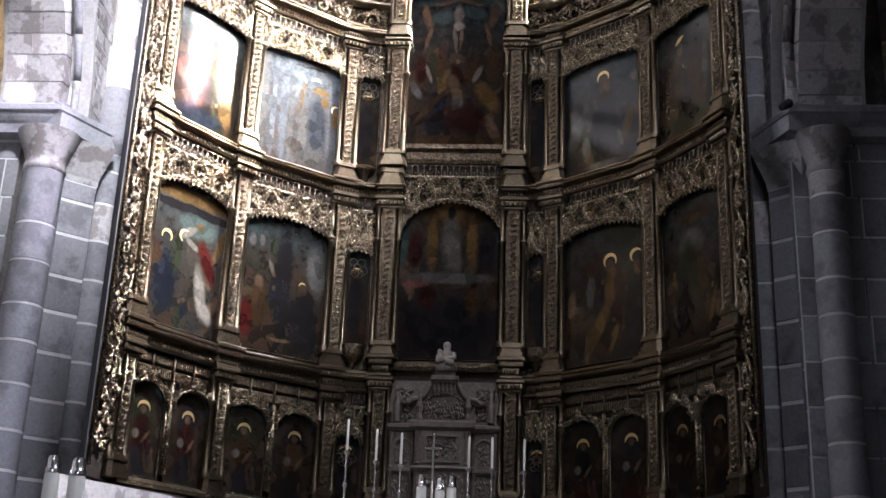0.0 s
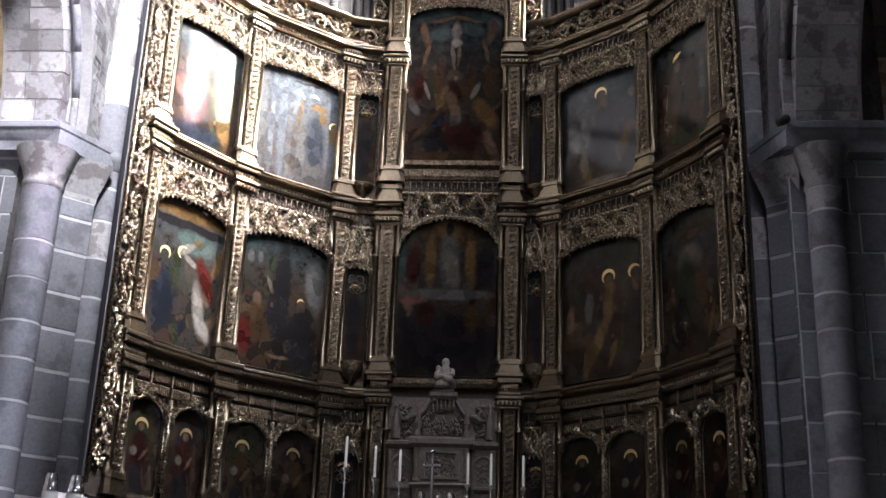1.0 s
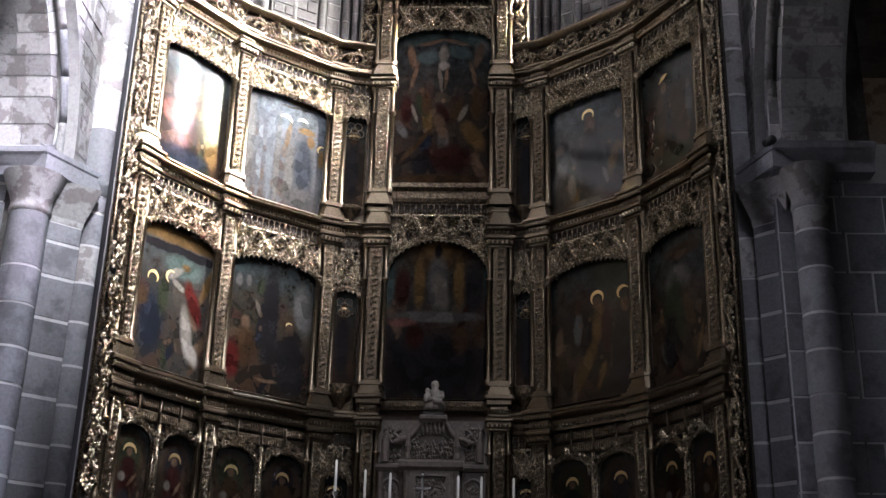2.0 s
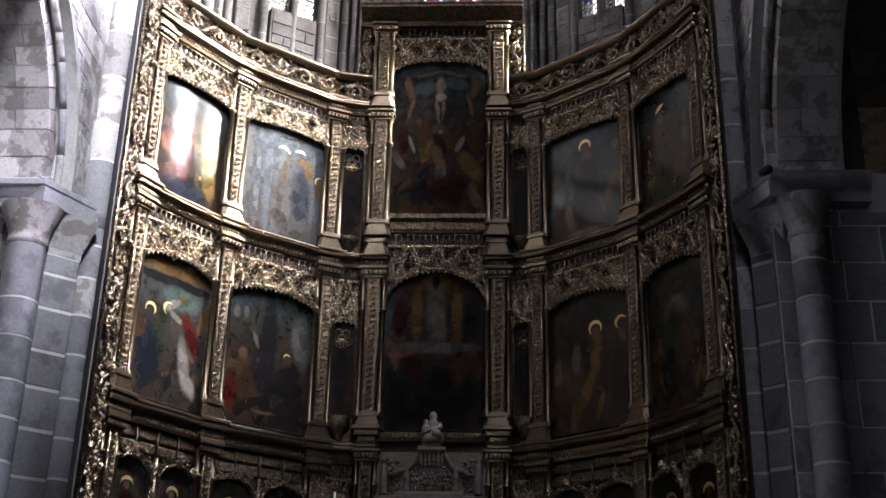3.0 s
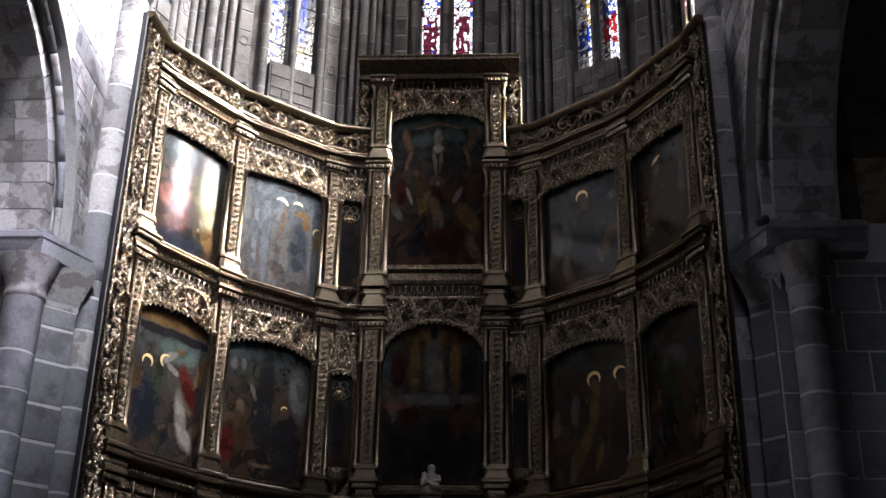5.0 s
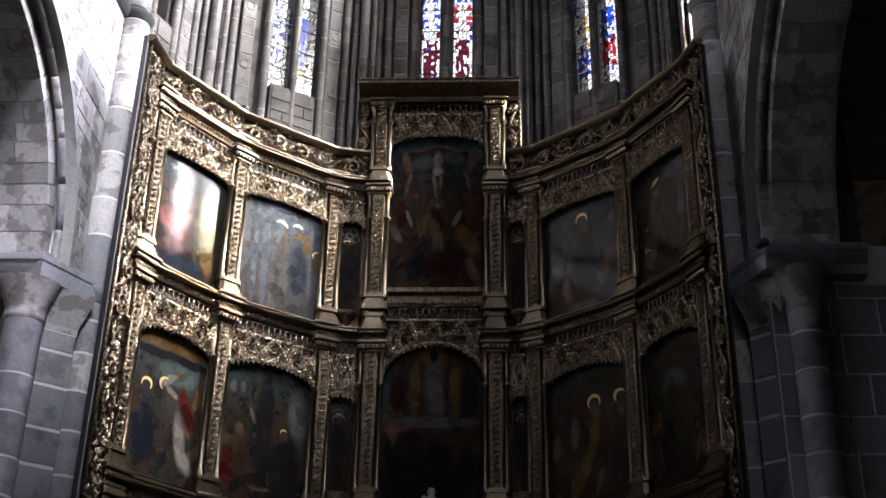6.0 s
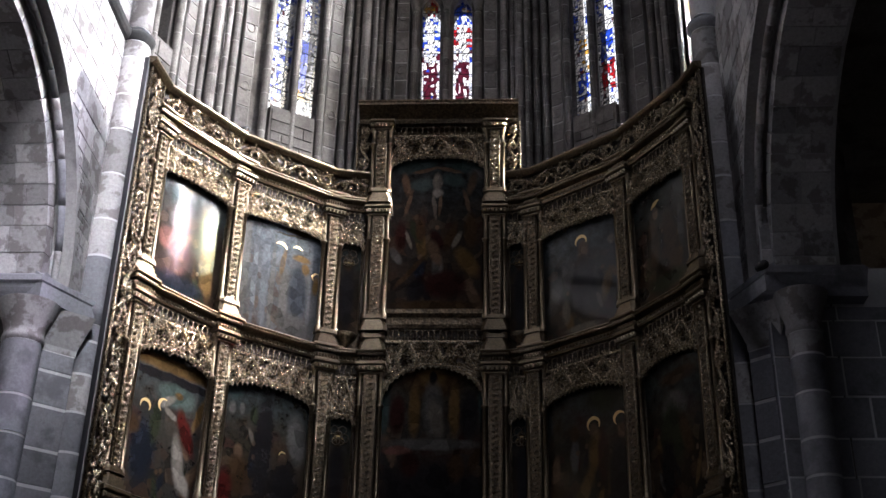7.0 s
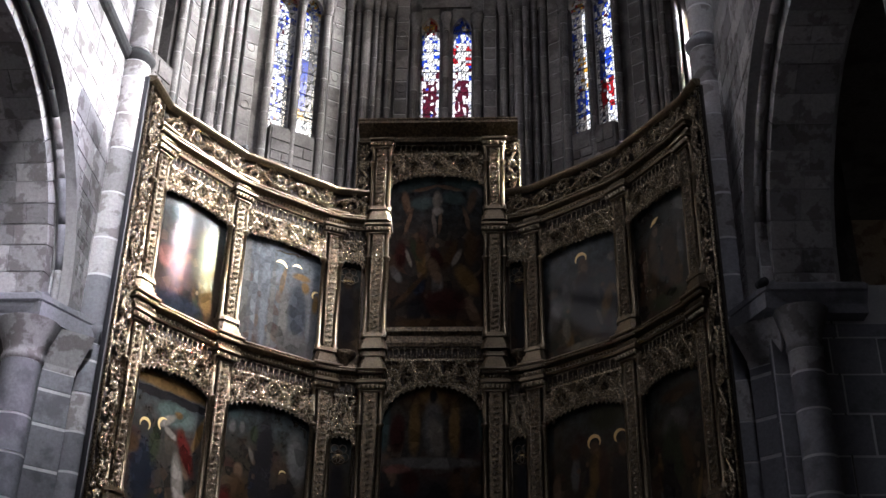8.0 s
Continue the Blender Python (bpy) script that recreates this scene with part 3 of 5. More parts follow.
for idx, deg in enumerate(TURNS_OF_BAYS):
    a = radians(deg)
    m = Matrix.Translation((AX + AR * math.sin(a), AY + AR * math.cos(a), 0)) @ Matrix.Rotation(-a, 4, "Z")
    bay = thing("apse_wall_%d" % (idx + 1), "dark ashlar apse wall with clustered shafts and a two-light window", "wall", kind="structure")
    g = Geo()
    zt = 22.0
    if deg == 68:
        for u0, u1 in ((-HALF - 0.05, -1.01), (-0.61, -0.40), (0.0, HALF + 0.05)):
            g.box(u0, u1, 0.05, 0.6, 0, zt)
        for u0, u1 in ((-1.01, -0.61), (-0.40, 0.0)):
            g.box(u0, u1, 0.05, 0.6, 0, 11.3)
            g.box(u0, u1, 0.05, 0.6, 15.6, zt)
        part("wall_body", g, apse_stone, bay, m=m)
        names = ["clear", "pale", "yellow", "red", "green", "blue"]
        for li, (u0, u1) in enumerate(((-1.01, -0.61), (-0.40, 0.0))):
            win = thing("window_%d" % (11 + li), "leaded stained glass window light in white, pink and yellow", "window", kind="structure")
            win.matrix_world = m
            rr = random.Random(40 + li)
            g, bars = Geo(), Geo()
            for i in range(14):
                z0, z1 = 11.3 + 4.3 * i / 14, 11.3 + 4.3 * (i + 1) / 14
                for j in range(3):
                    a0, a1 = u0 + (u1 - u0) * j / 3, u0 + (u1 - u0) * (j + 1) / 3
                    c = rr.choice(["clear", "clear", "pale", "clear", "yellow"] if i > 6 else ["clear", "clear", "yellow", "pale", "clear", "red", "pale"])
                    g.add([(a0, 0.28, z0), (a1, 0.28, z0), (a1, 0.28, z1), (a0, 0.28, z1)], [(0, 1, 2, 3)], names.index(c))
                    bars.tube([(a0, 0.27, z0), (a0, 0.27, z1)], 0.012, 4)
                bars.tube([(u0, 0.27, z0), (u1, 0.27, z0)], 0.015, 4)
            part("pane", g, [GLASS[k] for k in names], win)
            part("lead_cames", bars, lead, win, "dark lead cames and iron bars")
        for u, r, y in ((-1.30, 0.06, -0.02), (-1.09, 0.05, -0.02), (-0.505, 0.075, -0.03), (0.08, 0.06, 0.0), (0.36, 0.08, 0.0), (0.6, 0.06, 0.0), (0.9, 0.09, 0.0)):
            apse_shaft(bay, m, u, y, r, 15.9, 60 + int(u * 50))
        continue
    lights = {1: (-0.14, 0.33), 3: (-0.33, 0.14)}.get(idx, (-0.29, 0.29))
    e0, e1 = lights[0] - 0.17, lights[1] + 0.17
    g.box(-HALF - 0.05, e0, 0.2, 0.6, 0, zt)
    g.box(e1, HALF + 0.05, 0.2, 0.6, 0, zt)
    g.box(e0 + 0.34, e1 - 0.34, 0.15, 0.5, SILL, TOP + 0.2)
    g.box(e0, e1, 0.05, 0.6, 0, SILL)
    # the head over the lights, cut to their points
    for cx in lights:
        out = light_shape(cx, SILL, TOP, 0.34)
        for i in range(1, len(out) - 2):
            (xa, za), (xb, zb) = out[i], out[i + 1]
            v = [(xa, y, za) for y in (0.1, 0.55)] + [(xb, y, zb) for y in (0.1, 0.55)] + [(xa, y, TOP + 0.2) for y in (0.1, 0.55)] + [(xb, y, TOP + 0.2) for y in (0.1, 0.55)]
            g.add(v, [(0, 2, 6, 4), (1, 5, 7, 3), (0, 1, 3, 2)])
    g.box(e0, e1, 0.05, 0.6, TOP + 0.2, zt)
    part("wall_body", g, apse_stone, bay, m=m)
    # blocks of the plain strips
    for k, (u0, u1) in enumerate(((-0.92, -0.68), (0.68, 0.92))):
        g = Geo()
        g.box(u0 + 0.004, u1 - 0.004, 0.062, 0.3, 0, 16.4)
        part("pilaster_core", g, mortar_grey, bay, m=m)
        ashlar(bay, m @ Matrix.Translation((0, 0.06, 0)), u0, u1, 10.8, 16.4, apse_stone, 300 + idx * 10 + k, (0.26, 0.44), (0.5, 0.6))
    ashlar(bay, m @ Matrix.Translation((0, 0.04, 0)), e0 + 0.02, e1 - 0.02, 10.8, SILL - 0.05, apse_stone, 350 + idx, (0.16, 0.24), (0.2, 0.4))
    g = Geo()
    for u0 in (-0.8, 0.8):
        for z in (11.7, 13.1, 14.3, 15.5):
            g.tube([(u0 + 0.07 * math.cos(t), 0.05, z + 0.09 * math.sin(t)) for t in [k * math.pi / 6 for k in range(12)]], 0.012, 5, closed=True)
    part("carved_ring", g, apse_stone, bay, m=m)
    # shafts
    for u, r, y in ((e0 - 0.11, 0.07, 0.1), (e1 + 0.11, 0.07, 0.1), ((e0 + e1) / 2, 0.055, 0.07), (-1.04, 0.07, 0.1), (1.04, 0.07, 0.1), (-1.2, 0.055, 0.05), (1.2, 0.055, 0.05), (-1.33, 0.06, -0.03), (1.33, 0.06, -0.03), (-HALF - 0.03, 0.085, -0.12), (HALF + 0.03, 0.04, -0.2)):
        if u < -HALF and idx == 0:
            continue
        apse_shaft(bay, m, u, y, r, TOP - 0.35 if abs(u) < 0.62 else 15.9, idx * 100 + int(u * 50) + 700)
    if abs(deg) == 68:
        continue
    g = Geo()
    g.add([(-1.0, 0, SILL - 0.4), (1.0, 0, SILL - 0.4), (1.0, 0, TOP + 0.6), (-1.0, 0, TOP + 0.6)], [(0, 1, 2, 3)])
    tagged(part("backdrop", g, BRIGHT_SKY, m=m @ Matrix.Translation((0, 0.75, 0))), "plain bright overcast sky outside the window", "sky", kind="structure")
    # leaded stained glass: bands of coloured pieces round a plain long form
    for li, cx in enumerate(lights):
        win = thing("window_%d" % (idx * 2 + li + 1), "leaded stained glass window light in red, blue and white", "window", kind="structure")
        win.matrix_world = m
        rr = random.Random(idx * 7 + li)
        names = ["clear", "pale", "blue", "red", "yellow", "wine", "green"]
        g = Geo()
        bars = Geo()
        rows, cols, w = 46, 7, 0.34
        knots = {}
        for i in range(rows + 1):
            for j in range(cols + 1):
                f = i / rows
                half = w / 2
                x = cx - half + w * j / cols
                z = SILL + (TOP - SILL) * f
                if 0 < j < cols:
                    x += rr.uniform(-0.02, 0.02)
                if 0 < i < rows:
                    z += rr.uniform(-0.024, 0.024)
                knots[i, j] = (x, 0.2, z)
        for i in range(rows):
            f = (i + 0.5) / rows
            for j in range(cols):
                side = abs((j + 0.5) / cols - 0.5) * 2
                inner = side < 0.75 - 0.25 * max(0.0, f - 0.3)
                if f < 0.13:
                    c = rr.choice(["clear", "clear", "pale", "clear"])
                elif f < 0.54:
                    if idx == 2:
                        c = ("wine" if rr.random() < 0.85 else "clear") if side < 0.7 else rr.choice(["clear", "clear", "pale"])
                    elif idx == 3:
                        c = ("blue" if f < 0.3 else rr.choice(["clear", "clear", "yellow", "pale"])) if li == 0 else ("red" if f < 0.32 else "blue")
                        c = c if inner and rr.random() < 0.72 else rr.choice(["clear", "clear", "pale"])
                    else:
                        c = ("blue" if f > 0.2 else "yellow") if li == 1 and inner else rr.choice(["clear", "clear", "pale", "pale", "blue"])
                elif f < 0.66:
                    c = rr.choice(["clear", "clear", "clear", "pale"]) if inner else rr.choice(["clear", "blue", "wine", "pale"])
                elif f < 0.82:
                    c = ("clear" if side < 0.35 else rr.choice(["clear", "blue", "pale"] if li == 0 else ["red", "clear", "pale"] if idx == 2 else ["blue", "clear", "pale"]))
                elif f < 0.9:
                    c = rr.choice(["clear", "blue", "pale", "clear"])
                else:
                    c = rr.choice(["yellow", "red", "yellow", "clear"] if li == 0 else ["blue", "yellow", "blue", "clear"])
                if rr.random() < 0.06:
                    c = rr.choice(["wine", "blue", "pale"])
                k = names.index(c)
                quad = [knots[i, j], knots[i, j + 1], knots[i + 1, j + 1], knots[i + 1, j]]
                g.add(quad, [(0, 1, 2, 3)], k)
                if rr.random() < 0.8:
                    bars.tube([quad[0], quad[1]], 0.0055, 4)
                if rr.random() < 0.8:
                    bars.tube([quad[0], quad[3]], 0.0055, 4)
                if rr.random() < 0.3:
                    bars.tube([quad[0], quad[2]], rr.uniform(0.005, 0.011), 4)
            if i % 7 == 0:
                za = SILL + (TOP - SILL) * i / rows
                bars.tube([(cx - w / 2, 0.19, za), (cx + w / 2, 0.19, za)], 0.009, 5)
        part("pane", g, [GLASS[k] for k in names], win)
        part("lead_cames", bars, lead, win, "dark lead cames and iron bars")

# floor, vaults and the enclosing walls
g = Geo()
g.box(-12, 12, -34, 3, -0.4, 0)
tagged(part("floor", g, floor_stone), "worn grey stone church floor", "floor", kind="structure")
g = Geo()
for k in range(3):
    g.box(-4.4 + 0.02 * k, 4.0 - 0.02 * k, -8.0 + 0.4 * k, -3.4, 0.002 + 0.17 * k, 0.17 * (k + 1), 0.02)
tagged(part("altar_steps", g, floor_stone), "broad grey stone altar steps", "steps", kind="structure")
for nm, b in (("ceiling", (-12, 6.7, -34, -3.2, 22.0, 22.4)), ("ceiling_apse", (-5.4, 5.3, -3.2, 2.6, 22.0, 22.4)),
              ("ceiling_ambulatory_west", (-12, -5.0, -3.2, 1.1, 12.6, 12.9)), ("ceiling_ambulatory_east", (4.9, 12, -14.0, 1.1, 10.9, 11.1))):
    g = Geo()
    g.box(*b)
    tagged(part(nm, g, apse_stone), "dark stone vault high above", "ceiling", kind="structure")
for nm, b in (("wall_back", (-12, 6.7, -34.6, -34, 0, 22.0)), ("wall_aisle_west", (-12.6, -12, -34, 3, 0, 22.0)), ("wall_aisle_east", (12, 12.6, -14.3, 1.1, 0, 12.8)),
              ("wall_nave_east", (6.4, 6.7, -34, -14.0, 0, 22.0)), ("wall_transept_east", (6.4, 12, -14.3, -14.0, 0, 12.8)), ("wall_transept_upper", (6.2, 6.7, -14.3, -10.9, 0.0, 22.0)),
              ("wall_gable_west", (-12, -5.9, -3.5, -3.2, 12.4, 22.0))):
    g = Geo()
    g.box(*b)
    tagged(part(nm, g, pale_stone), "plain stone wall that closes the church", "wall", kind="structure")
for nm, x0, x1 in (("wall_ambulatory_west", -12, -6.3), ("wall_ambulatory_east", 5.6, 12)):
    g = Geo()
    g.box(x0, x1, 0.6, 1.1, 0, 12.8)
    tagged(part(nm, g, pale_stone), "warm lit ochre wall of the ambulatory", "wall", kind="structure")

# ---- the altarpiece ----
V = {"K": (-3.69, -3.08), "0": (-3.615, -2.40), "A": (-2.79, -1.145), "B": (-1.565, -0.13), "C": (-1.04, 0.0),
     "D": (1.02, 0.0), "E": (1.46, -0.13), "F": (2.69, -1.145), "G": (3.445, -2.386), "H": (3.585, -2.82)}
FOOT, PRED, MID, TOPC, CREST = 3.5, 5.4, 8.13, 10.6, 11.05
altarpiece = thing("altarpiece", "tall polygonal carved and gilded altarpiece on a stone base", "altarpiece")


def bay_pose(a, b):
    return plane(V[a], V[b])


def width(a, b):
    return math.hypot(V[b][0] - V[a][0], V[b][1] - V[a][1])


def spiral(g, cx, y, cz, r, turns, start, way, tube, n=16):
    pts = []
    for k in range(n + 1):
        f = k / n
        t = start + way * turns * 2 * math.pi * f
        q = r * (1 - 0.82 * f)
        pts.append((cx + q * math.cos(t), y - 0.012 * math.sin(f * 3), cz + q * math.sin(t)))
    g.tube(pts, [tube * (1 - 0.45 * k / n) for k in range(n + 1)], 5)


def vine(g, x0, x1, z0, z1, rr, y=-0.03, upright=False, step=None):
    """A running vine with spiral offshoots and leaves, filling a band."""
    L, hgt = (z1 - z0, x1 - x0) if upright else (x1 - x0, z1 - z0)
    n = max(1, round(L / (step or hgt * 1.05)))
    seg = L / n
    c0 = (x0 + x1) / 2 if upright else (z0 + z1) / 2

    def at(l, h):
        return (c0 + h, y, z0 + l) if upright else (x0 + l, y, c0 + h)

    pts = []
    for k in range(n * 8 + 1):
        l = L * k / (n * 8)
        pts.append(at(l, math.sin(l / seg * math.pi) * hgt * 0.3))
    g.tube(pts, 0.024, 6)
    for k in range(n):
        sgn = 1 if k % 2 else -1
        l = seg * (k + 0.5)
        p = at(l, sgn * hgt * 0.08)
        spiral(g, p[0], y - 0.01, p[2], hgt * 0.34, 1.3, rr.uniform(0, 6.28), sgn, 0.027, 14)
        for _ in range(30 if hgt < 0.3 else 46):
            t = rr.uniform(0, 6.28)
            q = hgt * rr.uniform(0.1, 0.5)
            g.leaf(p[0] + q * math.cos(t), y - rr.uniform(0.0, 0.02), p[2] + q * math.sin(t), min(hgt, 0.26) * rr.uniform(0.14, 0.34), t + rr.uniform(-1, 1))
        for s in (-1, 1):
            e = at(l + seg * 0.45, s * hgt * 0.36)
            g.leaf(e[0], y, e[2], hgt * 0.2, rr.uniform(0, 6.28))


def arch_line(w0, w1, zs, za, n=24):
    """The flat arch at the head of a picture, from its left spring to its right one."""
    c, h = (w0 + w1) / 2, (w1 - w0) / 2
    return [(c - h * math.cos(math.pi * k / n), zs + (za - zs) * math.sin(math.pi * k / n) ** 0.8) for k in range(n + 1)]


def tracery(w0, w1, zs, za, z1, seed, m, arcs=2):
    """Pierced and carved tracery over a picture: arch, interlaced curves, cusps, mullions, leaves, with a small arcade above."""
    rr = random.Random(seed)
    line = arch_line(w0, w1, zs, za)
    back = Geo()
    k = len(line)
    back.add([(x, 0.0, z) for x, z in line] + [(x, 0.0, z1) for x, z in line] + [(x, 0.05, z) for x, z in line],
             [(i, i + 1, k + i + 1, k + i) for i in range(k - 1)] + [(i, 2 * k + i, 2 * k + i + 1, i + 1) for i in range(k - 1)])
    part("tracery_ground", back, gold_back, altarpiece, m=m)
    g = Geo()
    w = w1 - w0
    g.tube([(x, -0.06, z) for x, z in line], 0.024, 6)
    g.tube([(x, -0.03, z + 0.06) for x, z in line], 0.015, 5)

    def inside(x, z):
        f = (x - w0) / w
        if not 0.01 < f < 0.99 or z > z1 - 0.02:
            return False
        k = min(len(line) - 2, max(0, int(round(math.acos(1 - 2 * f) / math.pi * (len(line) - 1)))))
        return z > line[k][1] - 0.01

    band = z1 - 0.2
    # two interlaced rows of pointed ogee arches with cusps inside
    def rib(curve, r, y):
        pts = []
        for x, z in curve + [(x, z1 + 1) for x, z in curve[-1:]]:
            if inside(x, z) and z < band:
                pts.append((x, y - 0.012 * math.sin(x * 31 + z * 17), z))
            else:
                if len(pts) > 2:
                    g.tube(pts, r, 6)
                pts = []

    n = arcs * 2
    for row in range(2):
        for k in range(n + row):
            half = w / n * (rr.uniform(0.62, 0.78) if row else rr.uniform(0.44, 0.52))
            cx = w0 + w * (k + (0.0 if row else 0.5)) / n
            foot = zs + 0.02 + rr.uniform(0, 0.06)
            apex = (band if row else za + 0.62 * (band - za)) - rr.uniform(0.0, 0.06)
            for sgn in (-1, 1):
                arc = []
                for i in range(15):
                    f = i / 14
                    sway = (1 - f ** 1.7) ** 0.75
                    arc.append((cx + sgn * half * sway, foot + (apex - foot) * f))
                rib(arc, 0.021, -0.055 - 0.02 * row)
                rib([(x - sgn * 0.035, z - 0.02) for x, z in arc], 0.010, -0.045 - 0.02 * row)
                for f in (5, 9):
                    x, z = arc[f]
                    if inside(x - sgn * 0.05, z - 0.05) and z < band - 0.05:
                        spiral(g, x - sgn * 0.045, -0.06, z - 0.03, rr.uniform(0.04, 0.06), 0.9, rr.uniform(0, 6.28), sgn, 0.013, 9)
    for _ in range(int(w * (z1 - zs) * 22)):
        x, z = rr.uniform(w0, w1), rr.uniform(zs, band - 0.04)
        q = rr.uniform(0.045, 0.085)
        if inside(x - q, z - q) and inside(x + q, z - q):
            spiral(g, x, -0.045, z, q, 1.1, rr.uniform(0, 6.28), rr.choice((-1, 1)), 0.016, 11)
    # small arcade with mullions
    n = max(4, round(w / 0.085))
    for k in range(n + 1):
        x = w0 + w * k / n
        g.tube([(x, -0.03, band + 0.01), (x, -0.03, z1)], 0.010, 4)
        if k < n:
            q = w / n / 2
            g.tube([(x + q - q * math.cos(math.pi * i / 5), -0.03, z1 - 0.06 + q * 0.9 * math.sin(math.pi * i / 5)) for i in range(6)], 0.009, 4)
            g.leaf(x + q, -0.02, band + 0.04, 0.05, math.pi / 2)
    g.box(w0, w1, -0.045, 0.0, band - 0.015, band + 0.015)
    for k in range(5):
        x = w0 + w * (k + 0.5) / 5
        g.box(x - 0.008, x + 0.008, -0.03, 0.0, za + 0.03, band)
    # leaves and buds over the whole field, hanging cusps under the arch
    tries = int(w * (z1 - zs) * 420)
    for _ in range(tries):
        x, z = rr.uniform(w0, w1), rr.uniform(zs, band)
        if inside(x, z):
            g.leaf(x, -rr.uniform(0.0, 0.025), z, rr.uniform(0.05, 0.10), rr.uniform(0, 6.28))
    # a fringe of small hanging loops along the arch
    n = max(5, round(w / 0.075))
    for k in range(n):
        ends = []
        for f in (k / n, (k + 1) / n):
            q = min(len(line) - 1, max(0, int(round(math.acos(1 - 2 * f) / math.pi * (len(line) - 1)))))
            ends.append((w0 + w * f, line[q][1]))
        (xa, zp), (xb, zq) = ends
        g.tube([(xa + (xb - xa) * i / 6, -0.065, zp + (zq - zp) * i / 6 - 0.045 * math.sin(math.pi * i / 6)) for i in range(7)], 0.011, 5)
        g.bead((xa + xb) / 2, -0.065, (zp + zq) / 2 - 0.058, 0.016, sz=1.5)
    return part("tracery", g, gold, altarpiece, "pierced gilded tracery with curling leaves", m=m)


def column(x, y, turn, z0, z1, seed, w=0.16, cap=True, slim=0.034):
    """A carved pilaster between two ringed colonnettes, on a stepped foot, under a capital."""
    rr = random.Random(seed)
    m = Matrix.Translation((x, y, 0)) @ Matrix.Rotation(turn, 4, "Z")
    col = thing("column", "", "")
    del_keys = [k for k in ("label", "category") if k in col]
    for k in del_keys:
        del col[k]
    col.parent = altarpiece
    col.matrix_local = m
    g = Geo()
    b0, b1 = z0 + 0.26, z1 - 0.16
    g.box(-w / 2, w / 2, -0.12, 0.1, b0, b1, 0.012)
    part("pilaster", g, gold_dull, col)
    g = Geo()
    z = b0 + 0.05
    while z < b1 - 0.06:
        t = rr.uniform(-0.4, 0.4)
        g.leaf(-0.01, -0.122, z, 0.055, math.pi / 2 + 0.8 + t)
        g.leaf(0.01, -0.122, z + 0.02, 0.055, math.pi / 2 - 0.8 + t)
        g.bead(0, -0.125, z + 0.04, 0.017)
        z += 0.085
    for s in (-1, 1):
        g.tube([(s * (w / 2 - 0.012), -0.122, b0), (s * (w / 2 - 0.012), -0.122, b1)], 0.009, 4)
    part("carving", g, gold, col)
    for s in (-1, 1):
        g = Geo()
        q = slim
        zm = b0 + (b1 - b0) * 0.74
        g.lathe(s * (w / 2 + 0.045), -0.07, [(q * 1.6, b0 - 0.04), (q * 1.6, b0 + 0.02), (q, b0 + 0.06), (q, zm), (q * 1.6, zm + 0.015), (q * 1.6, zm + 0.045), (q * 0.85, zm + 0.06), (q * 0.85, b1 - 0.05), (q * 1.7, b1 + 0.02), (q * 1.7, b1 + 0.05)], 10)
        part("colonnette", g, gold_smooth, col)
    g = Geo()
    hw = w / 2 + 0.09
    for k, (e, za, zb) in enumerate(((0.02, 0, 0.07), (0.0, 0.07, 0.13), (-0.02, 0.13, 0.19), (0.0, 0.19, 0.225), (-0.03, 0.225, 0.265))):
        c = 0.045
        o = hw + e
        pts = [(-o, 0.1), (-o, -0.16 - e + c), (-o + c, -0.16 - e), (o - c, -0.16 - e), (o, -0.16 - e + c), (o, 0.1)]
        n = len(pts)
        g.add([(px, py, z0 + za) for px, py in pts] + [(px, py, z0 + zb) for px, py in pts],
              [(i, (i + 1) % n, (i + 1) % n + n, i + n) for i in range(n)] + [tuple(range(n, 2 * n)), tuple(range(n - 1, -1, -1))])
    part("foot", g, gold_smooth, col)
    if cap:
        g = Geo()
        for e, za, zb in ((-0.03, -0.17, -0.13), (0.0, -0.13, -0.05), (0.03, -0.05, 0.0)):
            o = hw + e - 0.01
            g.box(-o, o, -0.17 - e, 0.1, z1 + za, z1 + zb, 0.012)
        for k in range(7):
            g.leaf(-hw + 2 * hw * k / 6, -0.175, z1 - 0.13, 0.06, math.pi / 2)
        part("capital", g, gold_smooth, col)
    return col


def ressaut(x, y, turn, z0, z1, out=0.2, w=0.2):
    """Where a ledge breaks forward round a column."""
    g = Geo()
    h = z1 - z0
    for f0, f1, e in ((0, 0.18, -0.02), (0.18, 0.55, -0.05), (0.55, 0.8, 0.0), (0.8, 1.0, 0.025)):
        o = w + e
        g.box(-o, o, -out - e, 0.12, z0 + h * f0, z0 + h * f1, 0.015)
    for k in range(9):
        g.leaf(-w * 0.88 + w * 0.22 * k, -out + 0.046, z0 + h * 0.24, 0.05, math.pi / 2)
        g.bead(-w * 0.88 + w * 0.22 * k, -out, z0 + h * 0.67, 0.014)
    for s in (-1, 1):
        for k in range(4):
            g.bead(s * (w - 0.02), -out + 0.05 + 0.06 * k, z0 + h * 0.68, 0.016)
    part("ledge_block", g, gold_smooth, altarpiece, m=Matrix.Translation((x, y, 0)) @ Matrix.Rotation(turn, 4, "Z"))


